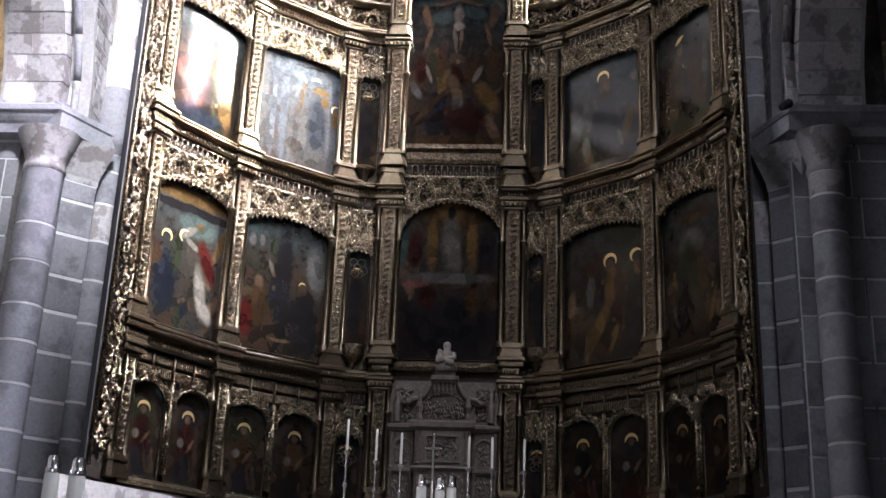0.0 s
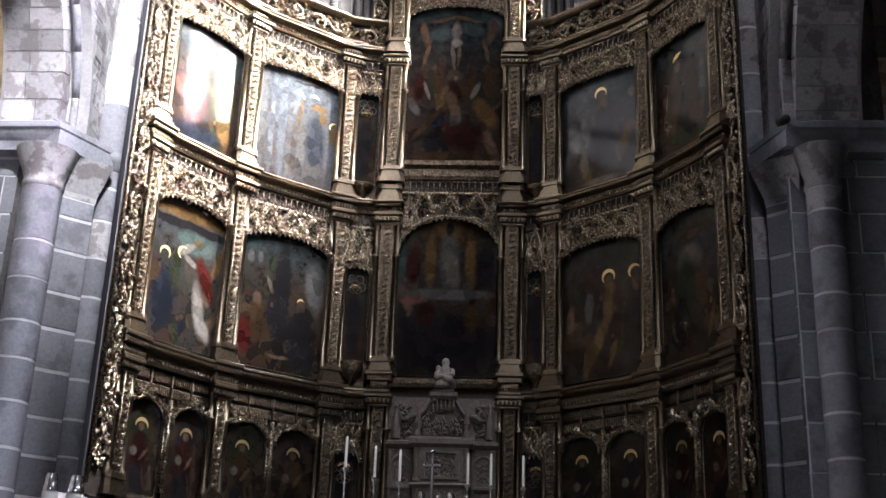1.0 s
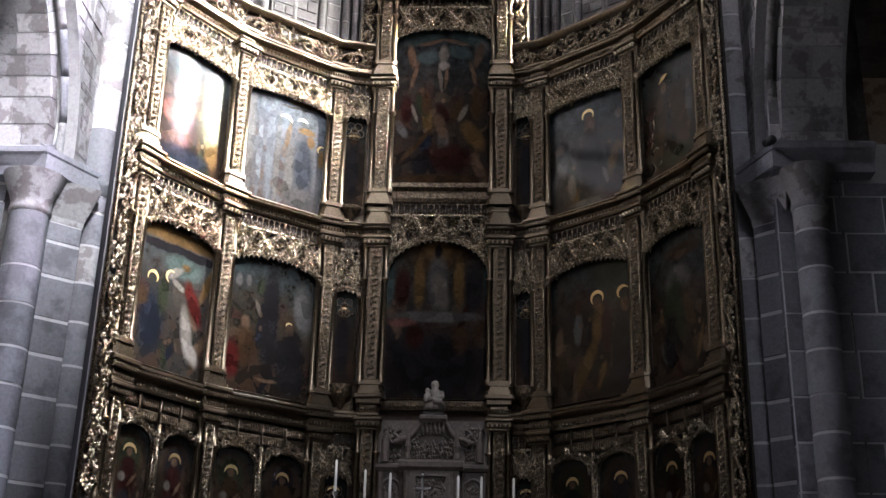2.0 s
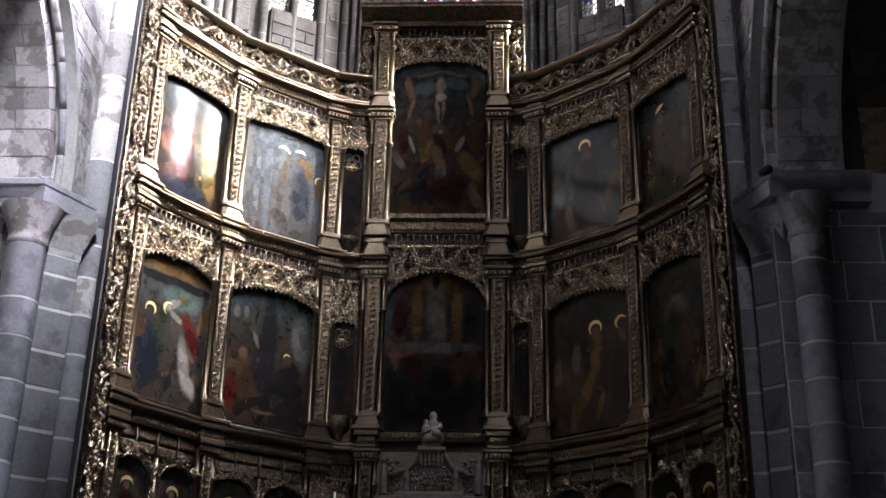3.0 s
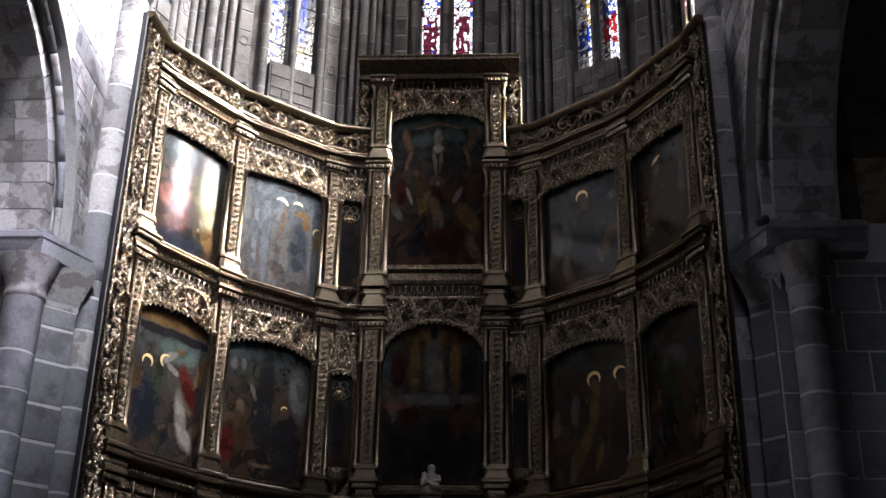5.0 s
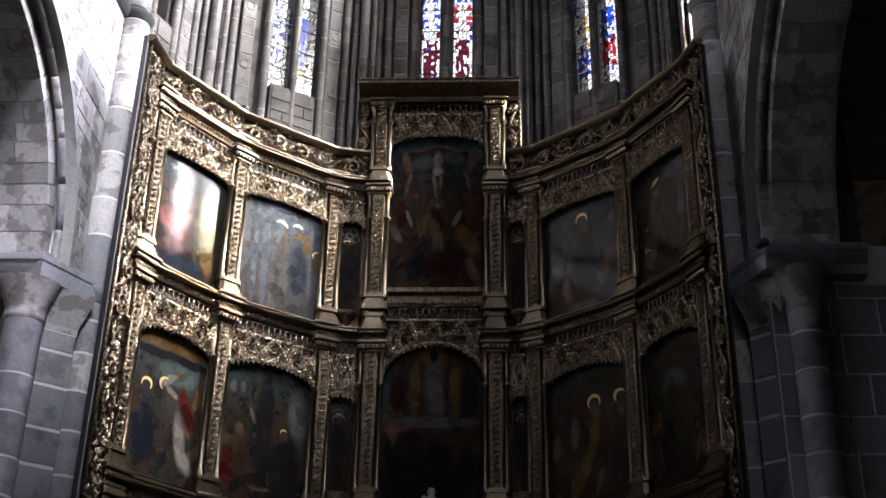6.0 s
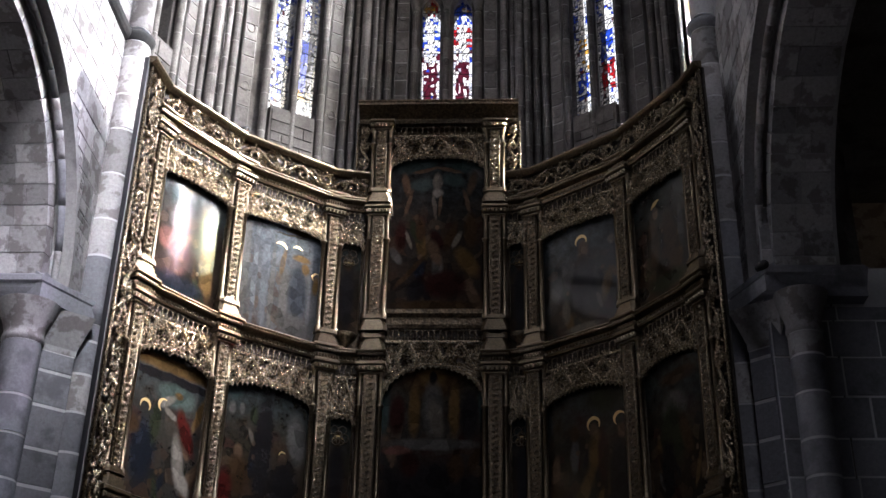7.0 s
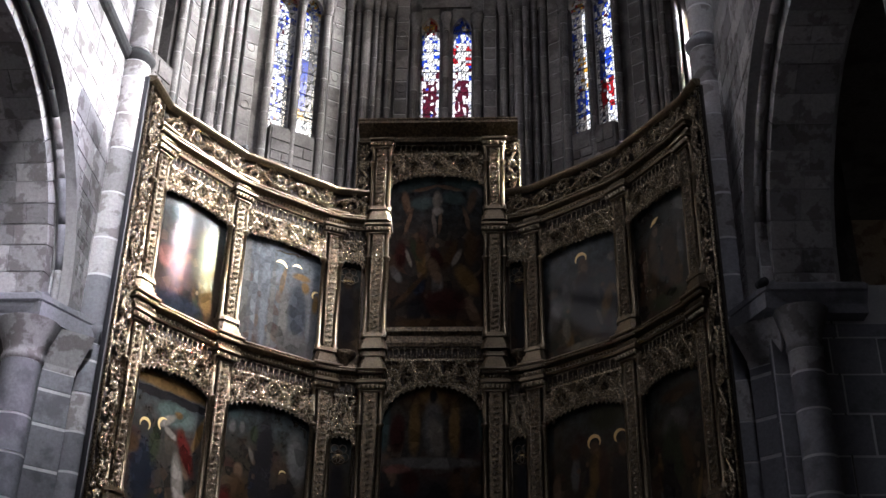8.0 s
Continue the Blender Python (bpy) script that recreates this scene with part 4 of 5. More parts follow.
def ledge(a, b, z0, z1, seed, leaves=True):
    """A moulded ledge with a leafy hollow, along one bay."""
    rr = random.Random(seed)
    m, w = bay_pose(a, b), width(a, b)
    h = z1 - z0
    g = Geo()
    g.run([(0, z0), (0.06, z0), (0.07, z0 + 0.03), (0.05, z0 + 0.05), (0.07, z0 + 0.5 * h), (0.13, z0 + 0.62 * h), (0.15, z0 + 0.7 * h), (0.15, z0 + 0.82 * h), (0.17, z0 + 0.86 * h), (0.17, z1 - 0.012), (0.155, z1), (0, z1 + 0.02)], 0, w)
    part("ledge", g, gold_smooth, altarpiece, "moulded gilded ledge", m=m)
    if leaves:
        g = Geo()
        n = int(w / 0.055)
        for k in range(n):
            g.leaf(w * (k + 0.5) / n, -0.072, z0 + 0.14 * h, 0.055, math.pi / 2 + rr.uniform(-0.2, 0.2))
        for k in range(int(w / 0.03)):
            g.bead(w * (k + 0.5) / int(w / 0.03), -0.17, z0 + 0.76 * h, 0.011)
        tagged(part("leaf_moulding", g, gold, altarpiece, m=m), kind="stuff")


SIDES = (("0", "A"), ("A", "B"), ("E", "F"), ("F", "G"))
NARROW = (("B", "C"), ("D", "E"))


def painting(a, b, u0, u1, z0, zs, za, tones, blobs, halos, label):
    """A panel picture with a slightly arched head, gilded thin rim and gold rings. The blobs and halos are in parts of its width and height."""
    m = bay_pose(a, b) @ Matrix.Translation((0, 0.03, 0))
    ob = thing("painting", label, "painting", "altarpiece paintings", m=m)
    W, H = u1 - u0, za - z0
    line = arch_line(u0, u1, zs, za)
    g = Geo()
    out = [(u0, z0), *line, (u1, z0)]
    n = len(out)
    g.add([(x, 0.0, z) for x, z in out] + [(x, 0.04, z) for x, z in out], [tuple(reversed(range(n)))[::-1], tuple(range(2 * n - 1, n - 1, -1))] + [(i, i + n, (i + 1) % n + n, (i + 1) % n) for i in range(n)])
    if len(blobs) > 2 and W > 0.8 and tones is not T_GLARE:
        pr = random.Random(int(W * 1000 + z0 * 77 + len(blobs) * 13))
        keys = ["brown", "dark", "skin", "grey", "maroon", "blue", "ochre", "dark", "green"]
        crowd = [(pr.uniform(0.08, 0.92), pr.uniform(0.06, 0.5), pr.uniform(0.025, 0.06), pr.uniform(0.05, 0.13), C[pr.choice(keys)], pr.uniform(-35, 35)) for _ in range(9)]
        heads = [(q[0], q[1] + q[3] * 1.05, 0.022, 0.018, C["skin"]) for q in crowd[:6]]
        blobs = crowd + heads + list(blobs)
    bl = [(u0 + W * q[0], z0 + H * q[1], W * q[2], H * q[3], q[4], radians(q[5]) if len(q) > 5 else 0.0) for q in blobs]
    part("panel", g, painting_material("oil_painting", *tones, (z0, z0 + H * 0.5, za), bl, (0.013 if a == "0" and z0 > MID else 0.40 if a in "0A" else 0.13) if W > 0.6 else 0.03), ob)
    for hx, hz, hr, t0, t1 in halos:
        g = Geo()
        x, z, r = u0 + W * hx, z0 + H * hz, hr
        k = 14
        v, f = [], []
        for i in range(k + 1):
            t = t0 + (t1 - t0) * i / k
            thin = 0.42 * math.sin(math.pi * i / k) + 0.04
            v += [(x + r * math.cos(t), -0.006, z + r * math.sin(t)), (x + r * (1 - thin) * math.cos(t), -0.006, z + r * (1 - thin) * math.sin(t))]
            v += [(x + r * math.cos(t), 0.002, z + r * math.sin(t)), (x + r * (1 - thin) * math.cos(t), 0.002, z + r * (1 - thin) * math.sin(t))]
        for i in range(k):
            o = i * 4
            f += [(o, o + 1, o + 5, o + 4), (o, o + 4, o + 6, o + 2), (o + 1, o + 3, o + 7, o + 5)]
        g.add(v, f)
        part("gold_ring", g, HALO, ob, "bright gold leaf ring")
    g = Geo()
    rim = [(u0, z0), *line, (u1, z0)]
    g.tube([(x, -0.008, z) for x, z in rim], 0.013, 4, closed=True)
    part("rim", g, gold_dull, ob)
    return ob


C = dict(maroon=(0.05, 0.02, 0.018), red=(0.11, 0.02, 0.018), white=(0.42, 0.40, 0.36), blue=(0.03, 0.037, 0.055), skin=(0.20, 0.135, 0.09), dark=(0.03, 0.028, 0.031),
         green=(0.045, 0.055, 0.035), brown=(0.085, 0.052, 0.03), ochre=(0.19, 0.12, 0.05), pink=(0.26, 0.12, 0.10), pale=(0.26, 0.235, 0.20), teal=(0.075, 0.11, 0.11), grey=(0.16, 0.16, 0.155))
UP = (0.2, 2.95)
T_DARK = ((0.06, 0.075, 0.08), (0.045, 0.04, 0.03), (0.03, 0.02, 0.016))
# grey-blue base tones with one picture's reflected glare put into them
T_GLARE = ((0.17, 0.20, 0.235), (0.14, 0.155, 0.175), (0.11, 0.115, 0.115))
T_SKY = ((0.10, 0.125, 0.14), (0.06, 0.06, 0.055), (0.035, 0.03, 0.025))

# body of the altarpiece, ledges, crest and columns
ORDER = ["K", "0", "A", "B", "C", "D", "E", "F", "G", "H"]
for a, b in zip(ORDER[:-1], ORDER[1:]):
    m, w = bay_pose(a, b), width(a, b)
    if a + b in ("K0", "GH"):
        continue
    g = Geo()
    top = 12.1 if (a, b) == ("C", "D") else CREST - 0.04
    g.box(-0.02, w + 0.02, 0.075, 0.28 if a + b not in ("K0", "GH") else 0.08, FOOT, top)
    part("backing", g, old_wood, altarpiece, "dark old timber backing", m=m)
seed = 500
for a, b in SIDES + NARROW:
    seed += 10
    ledge(a, b, PRED - 0.27, PRED, seed)
    ledge(a, b, MID - 0.19, MID, seed + 1)
    ledge(a, b, TOPC - 0.2, TOPC, seed + 2)
    m, w = bay_pose(a, b), width(a, b)
    rr = random.Random(seed + 3)
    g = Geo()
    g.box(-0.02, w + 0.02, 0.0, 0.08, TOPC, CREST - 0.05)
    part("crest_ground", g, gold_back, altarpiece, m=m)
    g = Geo()
    vine(g, 0.0, w, TOPC + 0.03, CREST - 0.05, rr, -0.04)
    part("crest_vine", g, gold, altarpiece, "carved gilded running vine", m=m)
    g = Geo()
    g.run([(0, CREST - 0.06), (0.06, CREST - 0.06), (0.1, CREST - 0.03), (0.12, CREST), (0.12, CREST + 0.03), (0, CREST + 0.05)], -0.02, w + 0.02)
    part("crest_rail", g, gold_smooth, altarpiece, m=m)
for a, b in (("K", "0"), ("G", "H")):
    m, w = bay_pose(a, b), width(a, b)
    rr = random.Random(seed + 40 + len(a + b) + ord(a))
    g = Geo()
    g.box(0, w, 0.0, 0.03, FOOT, CREST - 0.05)
    part("border_ground", g, gold_back, altarpiece, m=m)
    lo, hi = (0.14, w - 0.16) if a == "K" else (0.12, w - 0.07)
    g = Geo()
    vine(g, lo, hi, FOOT + 0.3, CREST - 0.1, rr, -0.04, True, 0.42)
    for q in (lo - 0.03, hi + 0.03):
        g.tube([(q, -0.03, FOOT + 0.1), (q, -0.03, CREST - 0.05)], 0.022, 6)
    part("border_vine", g, gold, altarpiece, "carved gilded upright vine", m=m)
    g = Geo()
    g.run([(0, CREST - 0.06), (0.06, CREST - 0.06), (0.1, CREST - 0.03), (0.12, CREST), (0.12, CREST + 0.03), (0, CREST + 0.05)], 0.02, w)
    part("crest_rail", g, gold_smooth, altarpiece, m=m)
    g = Geo()
    if a == "G":
        continue
    e = 0.0
    g.box(e - 0.02, e + 0.02, -0.03, 0.03, FOOT, CREST)
    part("edge_board", g, black_board, altarpiece, "black painted edge board", m=m)

TURN = {"0": 58 + 6, "A": 49, "B": 28, "C": 6, "D": -6, "E": -28, "F": -49, "G": -64}
COLS = {k: V[k] for k in "0ABEFG"}
COLS["C"], COLS["D"] = (-0.87, -0.05), (0.87, -0.05)
for k, (x, y) in COLS.items():
    t = radians(TURN[k])
    seed += 7
    if k in "CD":
        t = 0.0
        column(x, y, t, FOOT + 0.1, 5.32, seed, 0.16)
        ressaut(x, y, t, 5.32, 5.62, 0.22, 0.17)
        column(x, y, t, 5.57, 7.92, seed + 1, 0.2)
        ressaut(x, y, t, 7.92, 8.1, 0.18, 0.19)
        column(x, y, t, 8.1, 8.45, seed + 5, 0.16, False)
        column(x, y, t, 8.4, 10.45, seed + 2, 0.18)
        column(x, y, t, 10.5, 11.98, seed + 3, 0.16)
    else:
        column(x, y, t, FOOT + 0.05, PRED - 0.27, seed, 0.14)
        ressaut(x, y, t, PRED - 0.29, PRED + 0.03)
        column(x, y, t, PRED + 0.02, MID - 0.2, seed + 1)
        ressaut(x, y, t, MID - 0.22, MID + 0.03)
        column(x, y, t, MID + 0.02, TOPC - 0.2, seed + 2)
        ressaut(x, y, t, TOPC - 0.22, TOPC + 0.04, 0.18, 0.17)

# side bays
subjects = {
    ("0", "A", 1): (T_SKY, [(0.55, 0.86, 0.9, 0.05, C["ochre"]), (0.5, 0.78, 0.9, 0.035, C["dark"]), (0.05, 0.72, 0.05, 0.2, C["grey"]), (0.62, 0.68, 0.26, 0.08, (0.12, 0.17, 0.16)), (0.66, 0.69, 0.06, 0.025, C["ochre"]), (0.28, 0.28, 0.17, 0.22, C["blue"]), (0.12, 0.42, 0.1, 0.06, C["brown"]), (0.40, 0.46, 0.07, 0.13, C["green"]),
                            (0.52, 0.63, 0.13, 0.03, C["white"], 35), (0.58, 0.56, 0.1, 0.022, C["white"], -30), (0.72, 0.56, 0.05, 0.06, C["brown"]), (0.80, 0.47, 0.08, 0.16, C["red"], 28), (0.74, 0.27, 0.075, 0.17, C["white"], 12), (0.84, 0.15, 0.07, 0.09, C["white"], 30), (0.95, 0.62, 0.05, 0.13, C["ochre"], -20)],
                     [(0.25, 0.56, 0.085, -0.8, 3.6), (0.47, 0.60, 0.085, 0.9, 4.4)], "oil painting of a red-and-white robed form in gilded frame"),
    ("0", "A", 2): (T_DARK, [(0.30, 0.78, 0.1, 0.1, C["teal"]), (0.35, 0.62, 0.13, 0.14, C["grey"]), (0.22, 0.42, 0.12, 0.09, C["pink"]), (0.36, 0.36, 0.08, 0.06, C["red"]), (0.80, 0.28, 0.1, 0.2, C["ochre"], 10), (0.75, 0.62, 0.11, 0.17, C["green"]), (0.55, 0.3, 0.08, 0.2, C["dark"]), (0.45, 0.1, 0.35, 0.08, C["blue"])], [], "pale glossy oil painting with pink and ochre areas"),
    ("A", "B", 1): (T_DARK, [(0.1, 0.86, 0.14, 0.06, C["teal"]), (0.13, 0.74, 0.04, 0.05, C["grey"]), (0.24, 0.75, 0.03, 0.04, C["grey"]), (0.38, 0.72, 0.05, 0.07, C["green"]), (0.36, 0.58, 0.025, 0.05, C["pale"], 20), (0.24, 0.46, 0.05, 0.05, C["skin"]), (0.24, 0.30, 0.12, 0.15, C["brown"]), (0.5, 0.5, 0.11, 0.4, C["dark"]), (0.87, 0.62, 0.11, 0.19, C["grey"], 8), (0.72, 0.46, 0.05, 0.06, C["skin"]), (0.75, 0.25, 0.18, 0.24, C["dark"]), (0.12, 0.2, 0.09, 0.13, C["red"]), (0.50, 0.10, 0.12, 0.014, C["skin"])],
                     [(0.72, 0.5, 0.05, 0.4, 3.4)], "very dark oil painting with dim dark robed forms"),
    # the tall upright grey blobs are streaks of reflected glare put into the paint
    ("A", "B", 2): (T_GLARE, [(0.10, 0.5, 0.055, 0.6, C["grey"]), (0.22, 0.5, 0.03, 0.6, (0.20, 0.22, 0.25)), (0.34, 0.5, 0.05, 0.6, (0.17, 0.19, 0.22)), (0.43, 0.36, 0.03, 0.5, C["grey"]), (0.58, 0.30, 0.06, 0.28, C["grey"]), (0.74, 0.36, 0.12, 0.32, (0.07, 0.08, 0.10)), (0.74, 0.93, 0.26, 0.03, C["ochre"], 4), (0.62, 0.88, 0.2, 0.012, C["brown"], 4), (0.54, 0.62, 0.035, 0.13, C["ochre"], -8), (0.76, 0.70, 0.11, 0.035, C["ochre"]), (0.82, 0.62, 0.05, 0.05, C["ochre"]), (0.95, 0.50, 0.04, 0.08, C["ochre"]), (0.7, 0.12, 0.2, 0.1, (0.10, 0.10, 0.10))],
                     [(0.50, 0.74, 0.10, 0.0, 2.6), (0.70, 0.76, 0.08, 0.4, 2.8), (0.95, 0.58, 0.07, 1.0, 4.0)], "oil painting with gold ornaments, grey-blue glare put into its colours"),
    ("E", "F", 1): (T_DARK, [(0.72, 0.84, 0.22, 0.1, C["green"]), (0.33, 0.64, 0.06, 0.06, C["brown"]), (0.56, 0.64, 0.05, 0.05, C["skin"]), (0.57, 0.50, 0.08, 0.13, C["ochre"], -8), (0.66, 0.45, 0.07, 0.18, C["maroon"]), (0.40, 0.22, 0.07, 0.22, C["ochre"], -28), (0.28, 0.10, 0.03, 0.11, C["skin"]), (0.10, 0.42, 0.05, 0.1, C["skin"]), (0.10, 0.24, 0.04, 0.1, C["brown"]), (0.83, 0.3, 0.14, 0.28, C["dark"]), (0.88, 0.6, 0.05, 0.05, C["skin"])],
                     [(0.56, 0.68, 0.105, -0.6, 4.0), (0.86, 0.68, 0.095, 0.3, 4.2)], "dark oil painting with two gold rings and ochre cloth"),
    ("E", "F", 2): (T_SKY, [(0.52, 0.72, 0.07, 0.09, C["skin"]), (0.50, 0.56, 0.09, 0.12, C["brown"]), (0.52, 0.36, 0.17, 0.26, C["dark"]), (0.30, 0.5, 0.05, 0.12, C["grey"], 10), (0.14, 0.36, 0.08, 0.16, C["grey"], -20), (0.28, 0.22, 0.06, 0.1, C["pale"]), (0.80, 0.36, 0.06, 0.15, C["ochre"], -15), (0.9, 0.44, 0.035, 0.06, C["ochre"], 30), (0.70, 0.24, 0.03, 0.07, C["pale"], 20), (0.88, 0.72, 0.05, 0.04, C["pale"]), (0.5, 0.06, 0.26, 0.03, C["pale"])],
                     [(0.50, 0.79, 0.1, -0.5, 3.7)], "dim oil painting of a brown form with gold ring"),
    ("F", "G", 1): (T_DARK, [(0.55, 0.80, 0.30, 0.05, C["brown"]), (0.45, 0.62, 0.2, 0.1, C["grey"]), (0.40, 0.45, 0.2, 0.2, C["green"]), (0.6, 0.42, 0.08, 0.16, C["brown"], 15), (0.3, 0.25, 0.12, 0.18, C["dark"])], [], "nearly black oil painting in deep shade"),
    ("F", "G", 2): (T_DARK, [(0.32, 0.50, 0.09, 0.22, C["brown"]), (0.38, 0.72, 0.05, 0.05, C["skin"]), (0.62, 0.4, 0.12, 0.3, C["brown"], 10), (0.78, 0.5, 0.05, 0.18, C["grey"]), (0.15, 0.45, 0.06, 0.2, C["maroon"]), (0.5, 0.14, 0.3, 0.07, C["green"])], [(0.42, 0.75, 0.13, 1.2, 2.9)], "dim brown oil painting with faint upright forms"),
}
for a, b in SIDES:
    w = width(a, b)
    m = bay_pose(a, b)
    u0, u1 = 0.12, w - 0.12
    seed += 20
    tracery(u0 - 0.02, u1 + 0.02, 7.12, 7.40, MID - 0.19, seed, m)
    tracery(u0 - 0.02, u1 + 0.02, 9.79, 9.90, TOPC - 0.2, seed + 1, m)
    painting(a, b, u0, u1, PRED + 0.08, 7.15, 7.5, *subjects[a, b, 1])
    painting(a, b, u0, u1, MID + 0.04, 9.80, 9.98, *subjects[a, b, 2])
    # predella: two arched saints' panels under canopies, with a slim column between and panelled band above
    rr = random.Random(seed + 5)
    mid = w / 2
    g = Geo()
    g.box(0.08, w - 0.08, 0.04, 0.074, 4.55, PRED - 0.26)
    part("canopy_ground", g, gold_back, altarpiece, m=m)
    g = Geo()
    n = 4
    for k in range(n):
        x0, x1 = 0.1 + (w - 0.2) * k / n, 0.1 + (w - 0.2) * (k + 1) / n
        for za, zb in ((4.82, 4.95), (4.98, 5.11)):
            g.box(x0 + 0.012, x1 - 0.012, -0.005, 0.03, za, zb, 0.012)
            for i in range(9):
                g.box(x0 + 0.02 + (x1 - x0 - 0.04) * i / 9, x0 + 0.02 + (x1 - x0 - 0.04) * (i + 0.55) / 9, -0.014, 0.0, za + 0.02, zb - 0.02)
        g.tube([(x1, -0.02, 4.75), (x1, -0.02, 5.13)], 0.014, 5)
    part("panelled_band", g, gold_dull, altarpiece, m=m)
    g = Geo()
    for x0, x1 in ((0.1, mid - 0.05), (mid + 0.05, w - 0.1)):
        line = arch_line(x0, x1, 4.5, 4.74)
        g.tube([(x, -0.05, z + 0.025 * abs(math.sin(i * 0.8))) for i, (x, z) in enumerate(line)], 0.02, 6)
        g.tube([(x, -0.03, z + 0.06) for x, z in line], 0.014, 5)
        for i in range(30):
            x, z = line[rr.randrange(1, len(line) - 1)]
            g.leaf(x + rr.uniform(-0.02, 0.02), -0.05, z + rr.uniform(0.0, 0.11), rr.uniform(0.05, 0.1), rr.uniform(0.2, 2.9))
        g.leaf((x0 + x1) / 2, -0.07, 4.76, 0.14, math.pi / 2)
    g.tube([(mid, -0.03, FOOT + 0.2), (mid, -0.03, 4.8)], 0.026, 8)
    g.tube([(mid - 0.035, -0.01, FOOT + 0.2), (mid - 0.035, -0.01, 4.55)], 0.014, 5)
    g.tube([(mid + 0.035, -0.01, FOOT + 0.2), (mid + 0.035, -0.01, 4.55)], 0.014, 5)
    for z in (3.72, 4.05, 4.38, 4.66):
        g.bead(mid, -0.03, z, 0.045)
    part("canopy", g, gold, altarpiece, "carved gilded double canopy", m=m)
    g = Geo()
    g.run([(0, FOOT), (0.16, FOOT), (0.16, FOOT + 0.05), (0.1, FOOT + 0.09), (0, FOOT + 0.12)], 0, w)
    part("foot_rail", g, gold_dull, altarpiece, m=m)
    for i, (x0, x1) in enumerate(((0.11, mid - 0.05), (mid + 0.05, w - 0.11))):
        c1, c2 = rr.choice([("dark", "brown"), ("brown", "dark"), ("maroon", "dark"), ("dark", "maroon")])
        painting(a, b, x0, x1, FOOT + 0.13, 4.5, 4.76, T_DARK,
                 [(0.5, 0.66, 0.40, 0.28, C["brown"]), (0.5, 0.66, 0.31, 0.23, C["dark"] if i else C["green"]), (0.5, 0.38, 0.25, 0.26, C[c1]), (0.52, 0.16, 0.27, 0.17, C[c2]), (0.5, 0.58, 0.17, 0.07, C[c1]),
                  (0.5, 0.70, 0.075, 0.05, C["skin"]), (0.36, 0.44, 0.09, 0.05, C["pale"], 25), (0.62, 0.42, 0.04, 0.09, C["skin"], -35), (0.66, 0.2, 0.03, 0.16, C["brown"], 12)],
                 [(0.5, 0.71, 0.095, -0.2, 3.3)], "dark arched predella painting with a robed form")

# narrow bays: three small pictures above each other
for a, b in NARROW:
    w = width(a, b)
    m = bay_pose(a, b)
    seed += 20
    left = a == "B"
    u0, u1 = (0.1, w - 0.06) if left else (0.06, w - 0.1)
    for z0, zs, za, z1, zb in ((FOOT + 0.1, 4.45, 4.62, PRED - 0.27, None), (5.78, 7.06, 7.2, MID - 0.19, 5.42), (8.4, 9.8, 9.92, TOPC - 0.2, 8.15)):
        tracery(u0 - 0.02, u1 + 0.02, zs - 0.02, za - 0.03, z1, seed, m, 1)
        seed += 1
        painting(a, b, u0, u1, z0, zs, za, T_DARK, [(0.5, 0.4, 0.28, 0.36, C["dark"]), (0.5, 0.75, 0.2, 0.08, C["brown"])],
                 [(0.5, 0.73, 0.085, *UP)], "narrow dark painting with a bright gold ring")
        g = Geo()
        c = (u0 + u1) / 2
        for dx, dz in ((-0.055, -0.09), (0.055, -0.09), (0.0, -0.16), (-0.085, -0.2), (0.085, -0.2), (-0.03, -0.24), (0.03, -0.24)):
            g.tube([(c + dx + 0.055 * math.cos(t), 0.018, zs + dz + 0.06 * math.sin(t)) for t in [i * math.pi / 6 for i in range(12)]], 0.007, 4, closed=True)
        tagged(part("fretwork", g, gold_dull, altarpiece, "interlaced thin gold rings", m=m), kind="stuff")
        if zb:
            g = Geo()
            c = (u0 + u1) / 2
            g.lathe(c, 0.0, [(0.02, zb + 0.02), (0.06, zb + 0.05), (0.07, zb + 0.1), (0.14, zb + 0.16), (0.17, zb + 0.22), (0.17, z0 - 0.01)], 12, a0=math.pi, a1=2 * math.pi)
            g.box(u0, u1, 0.0, 0.07, zb, z0)
            part("bracket", g, gold_dull, altarpiece, m=m)

# centre bay
m = bay_pose("C", "D") @ Matrix.Translation((0.02, 0, 0))
seed += 20
painting("C", "D", 0.29, 1.79, 5.62, 7.2, 7.98, ((0.075, 0.07, 0.058), (0.055, 0.052, 0.05), (0.03, 0.026, 0.024)),
         [(0.5, 0.90, 0.3, 0.13, C["brown"]), (0.04, 0.74, 0.07, 0.2, C["teal"]), (0.97, 0.76, 0.05, 0.16, C["teal"]), (0.5, 0.93, 0.13, 0.09, C["ochre"]), (0.33, 0.71, 0.055, 0.17, C["ochre"]), (0.70, 0.71, 0.055, 0.17, C["ochre"]), (0.17, 0.68, 0.08, 0.13, C["maroon"]), (0.84, 0.67, 0.09, 0.15, C["dark"]),
          (0.5, 0.72, 0.095, 0.18, C["grey"]), (0.53, 0.66, 0.07, 0.12, C["pale"], 12), (0.5, 0.915, 0.04, 0.045, C["dark"]), (0.5, 0.5, 0.5, 0.035, C["grey"]), (0.18, 0.46, 0.14, 0.03, C["pink"]), (0.5, 0.2, 0.5, 0.22, C["dark"]), (0.3, 0.38, 0.09, 0.08, C["maroon"]), (0.72, 0.36, 0.08, 0.09, C["brown"])],
         [], "dim oil painting of a pale upright form in ochre light")
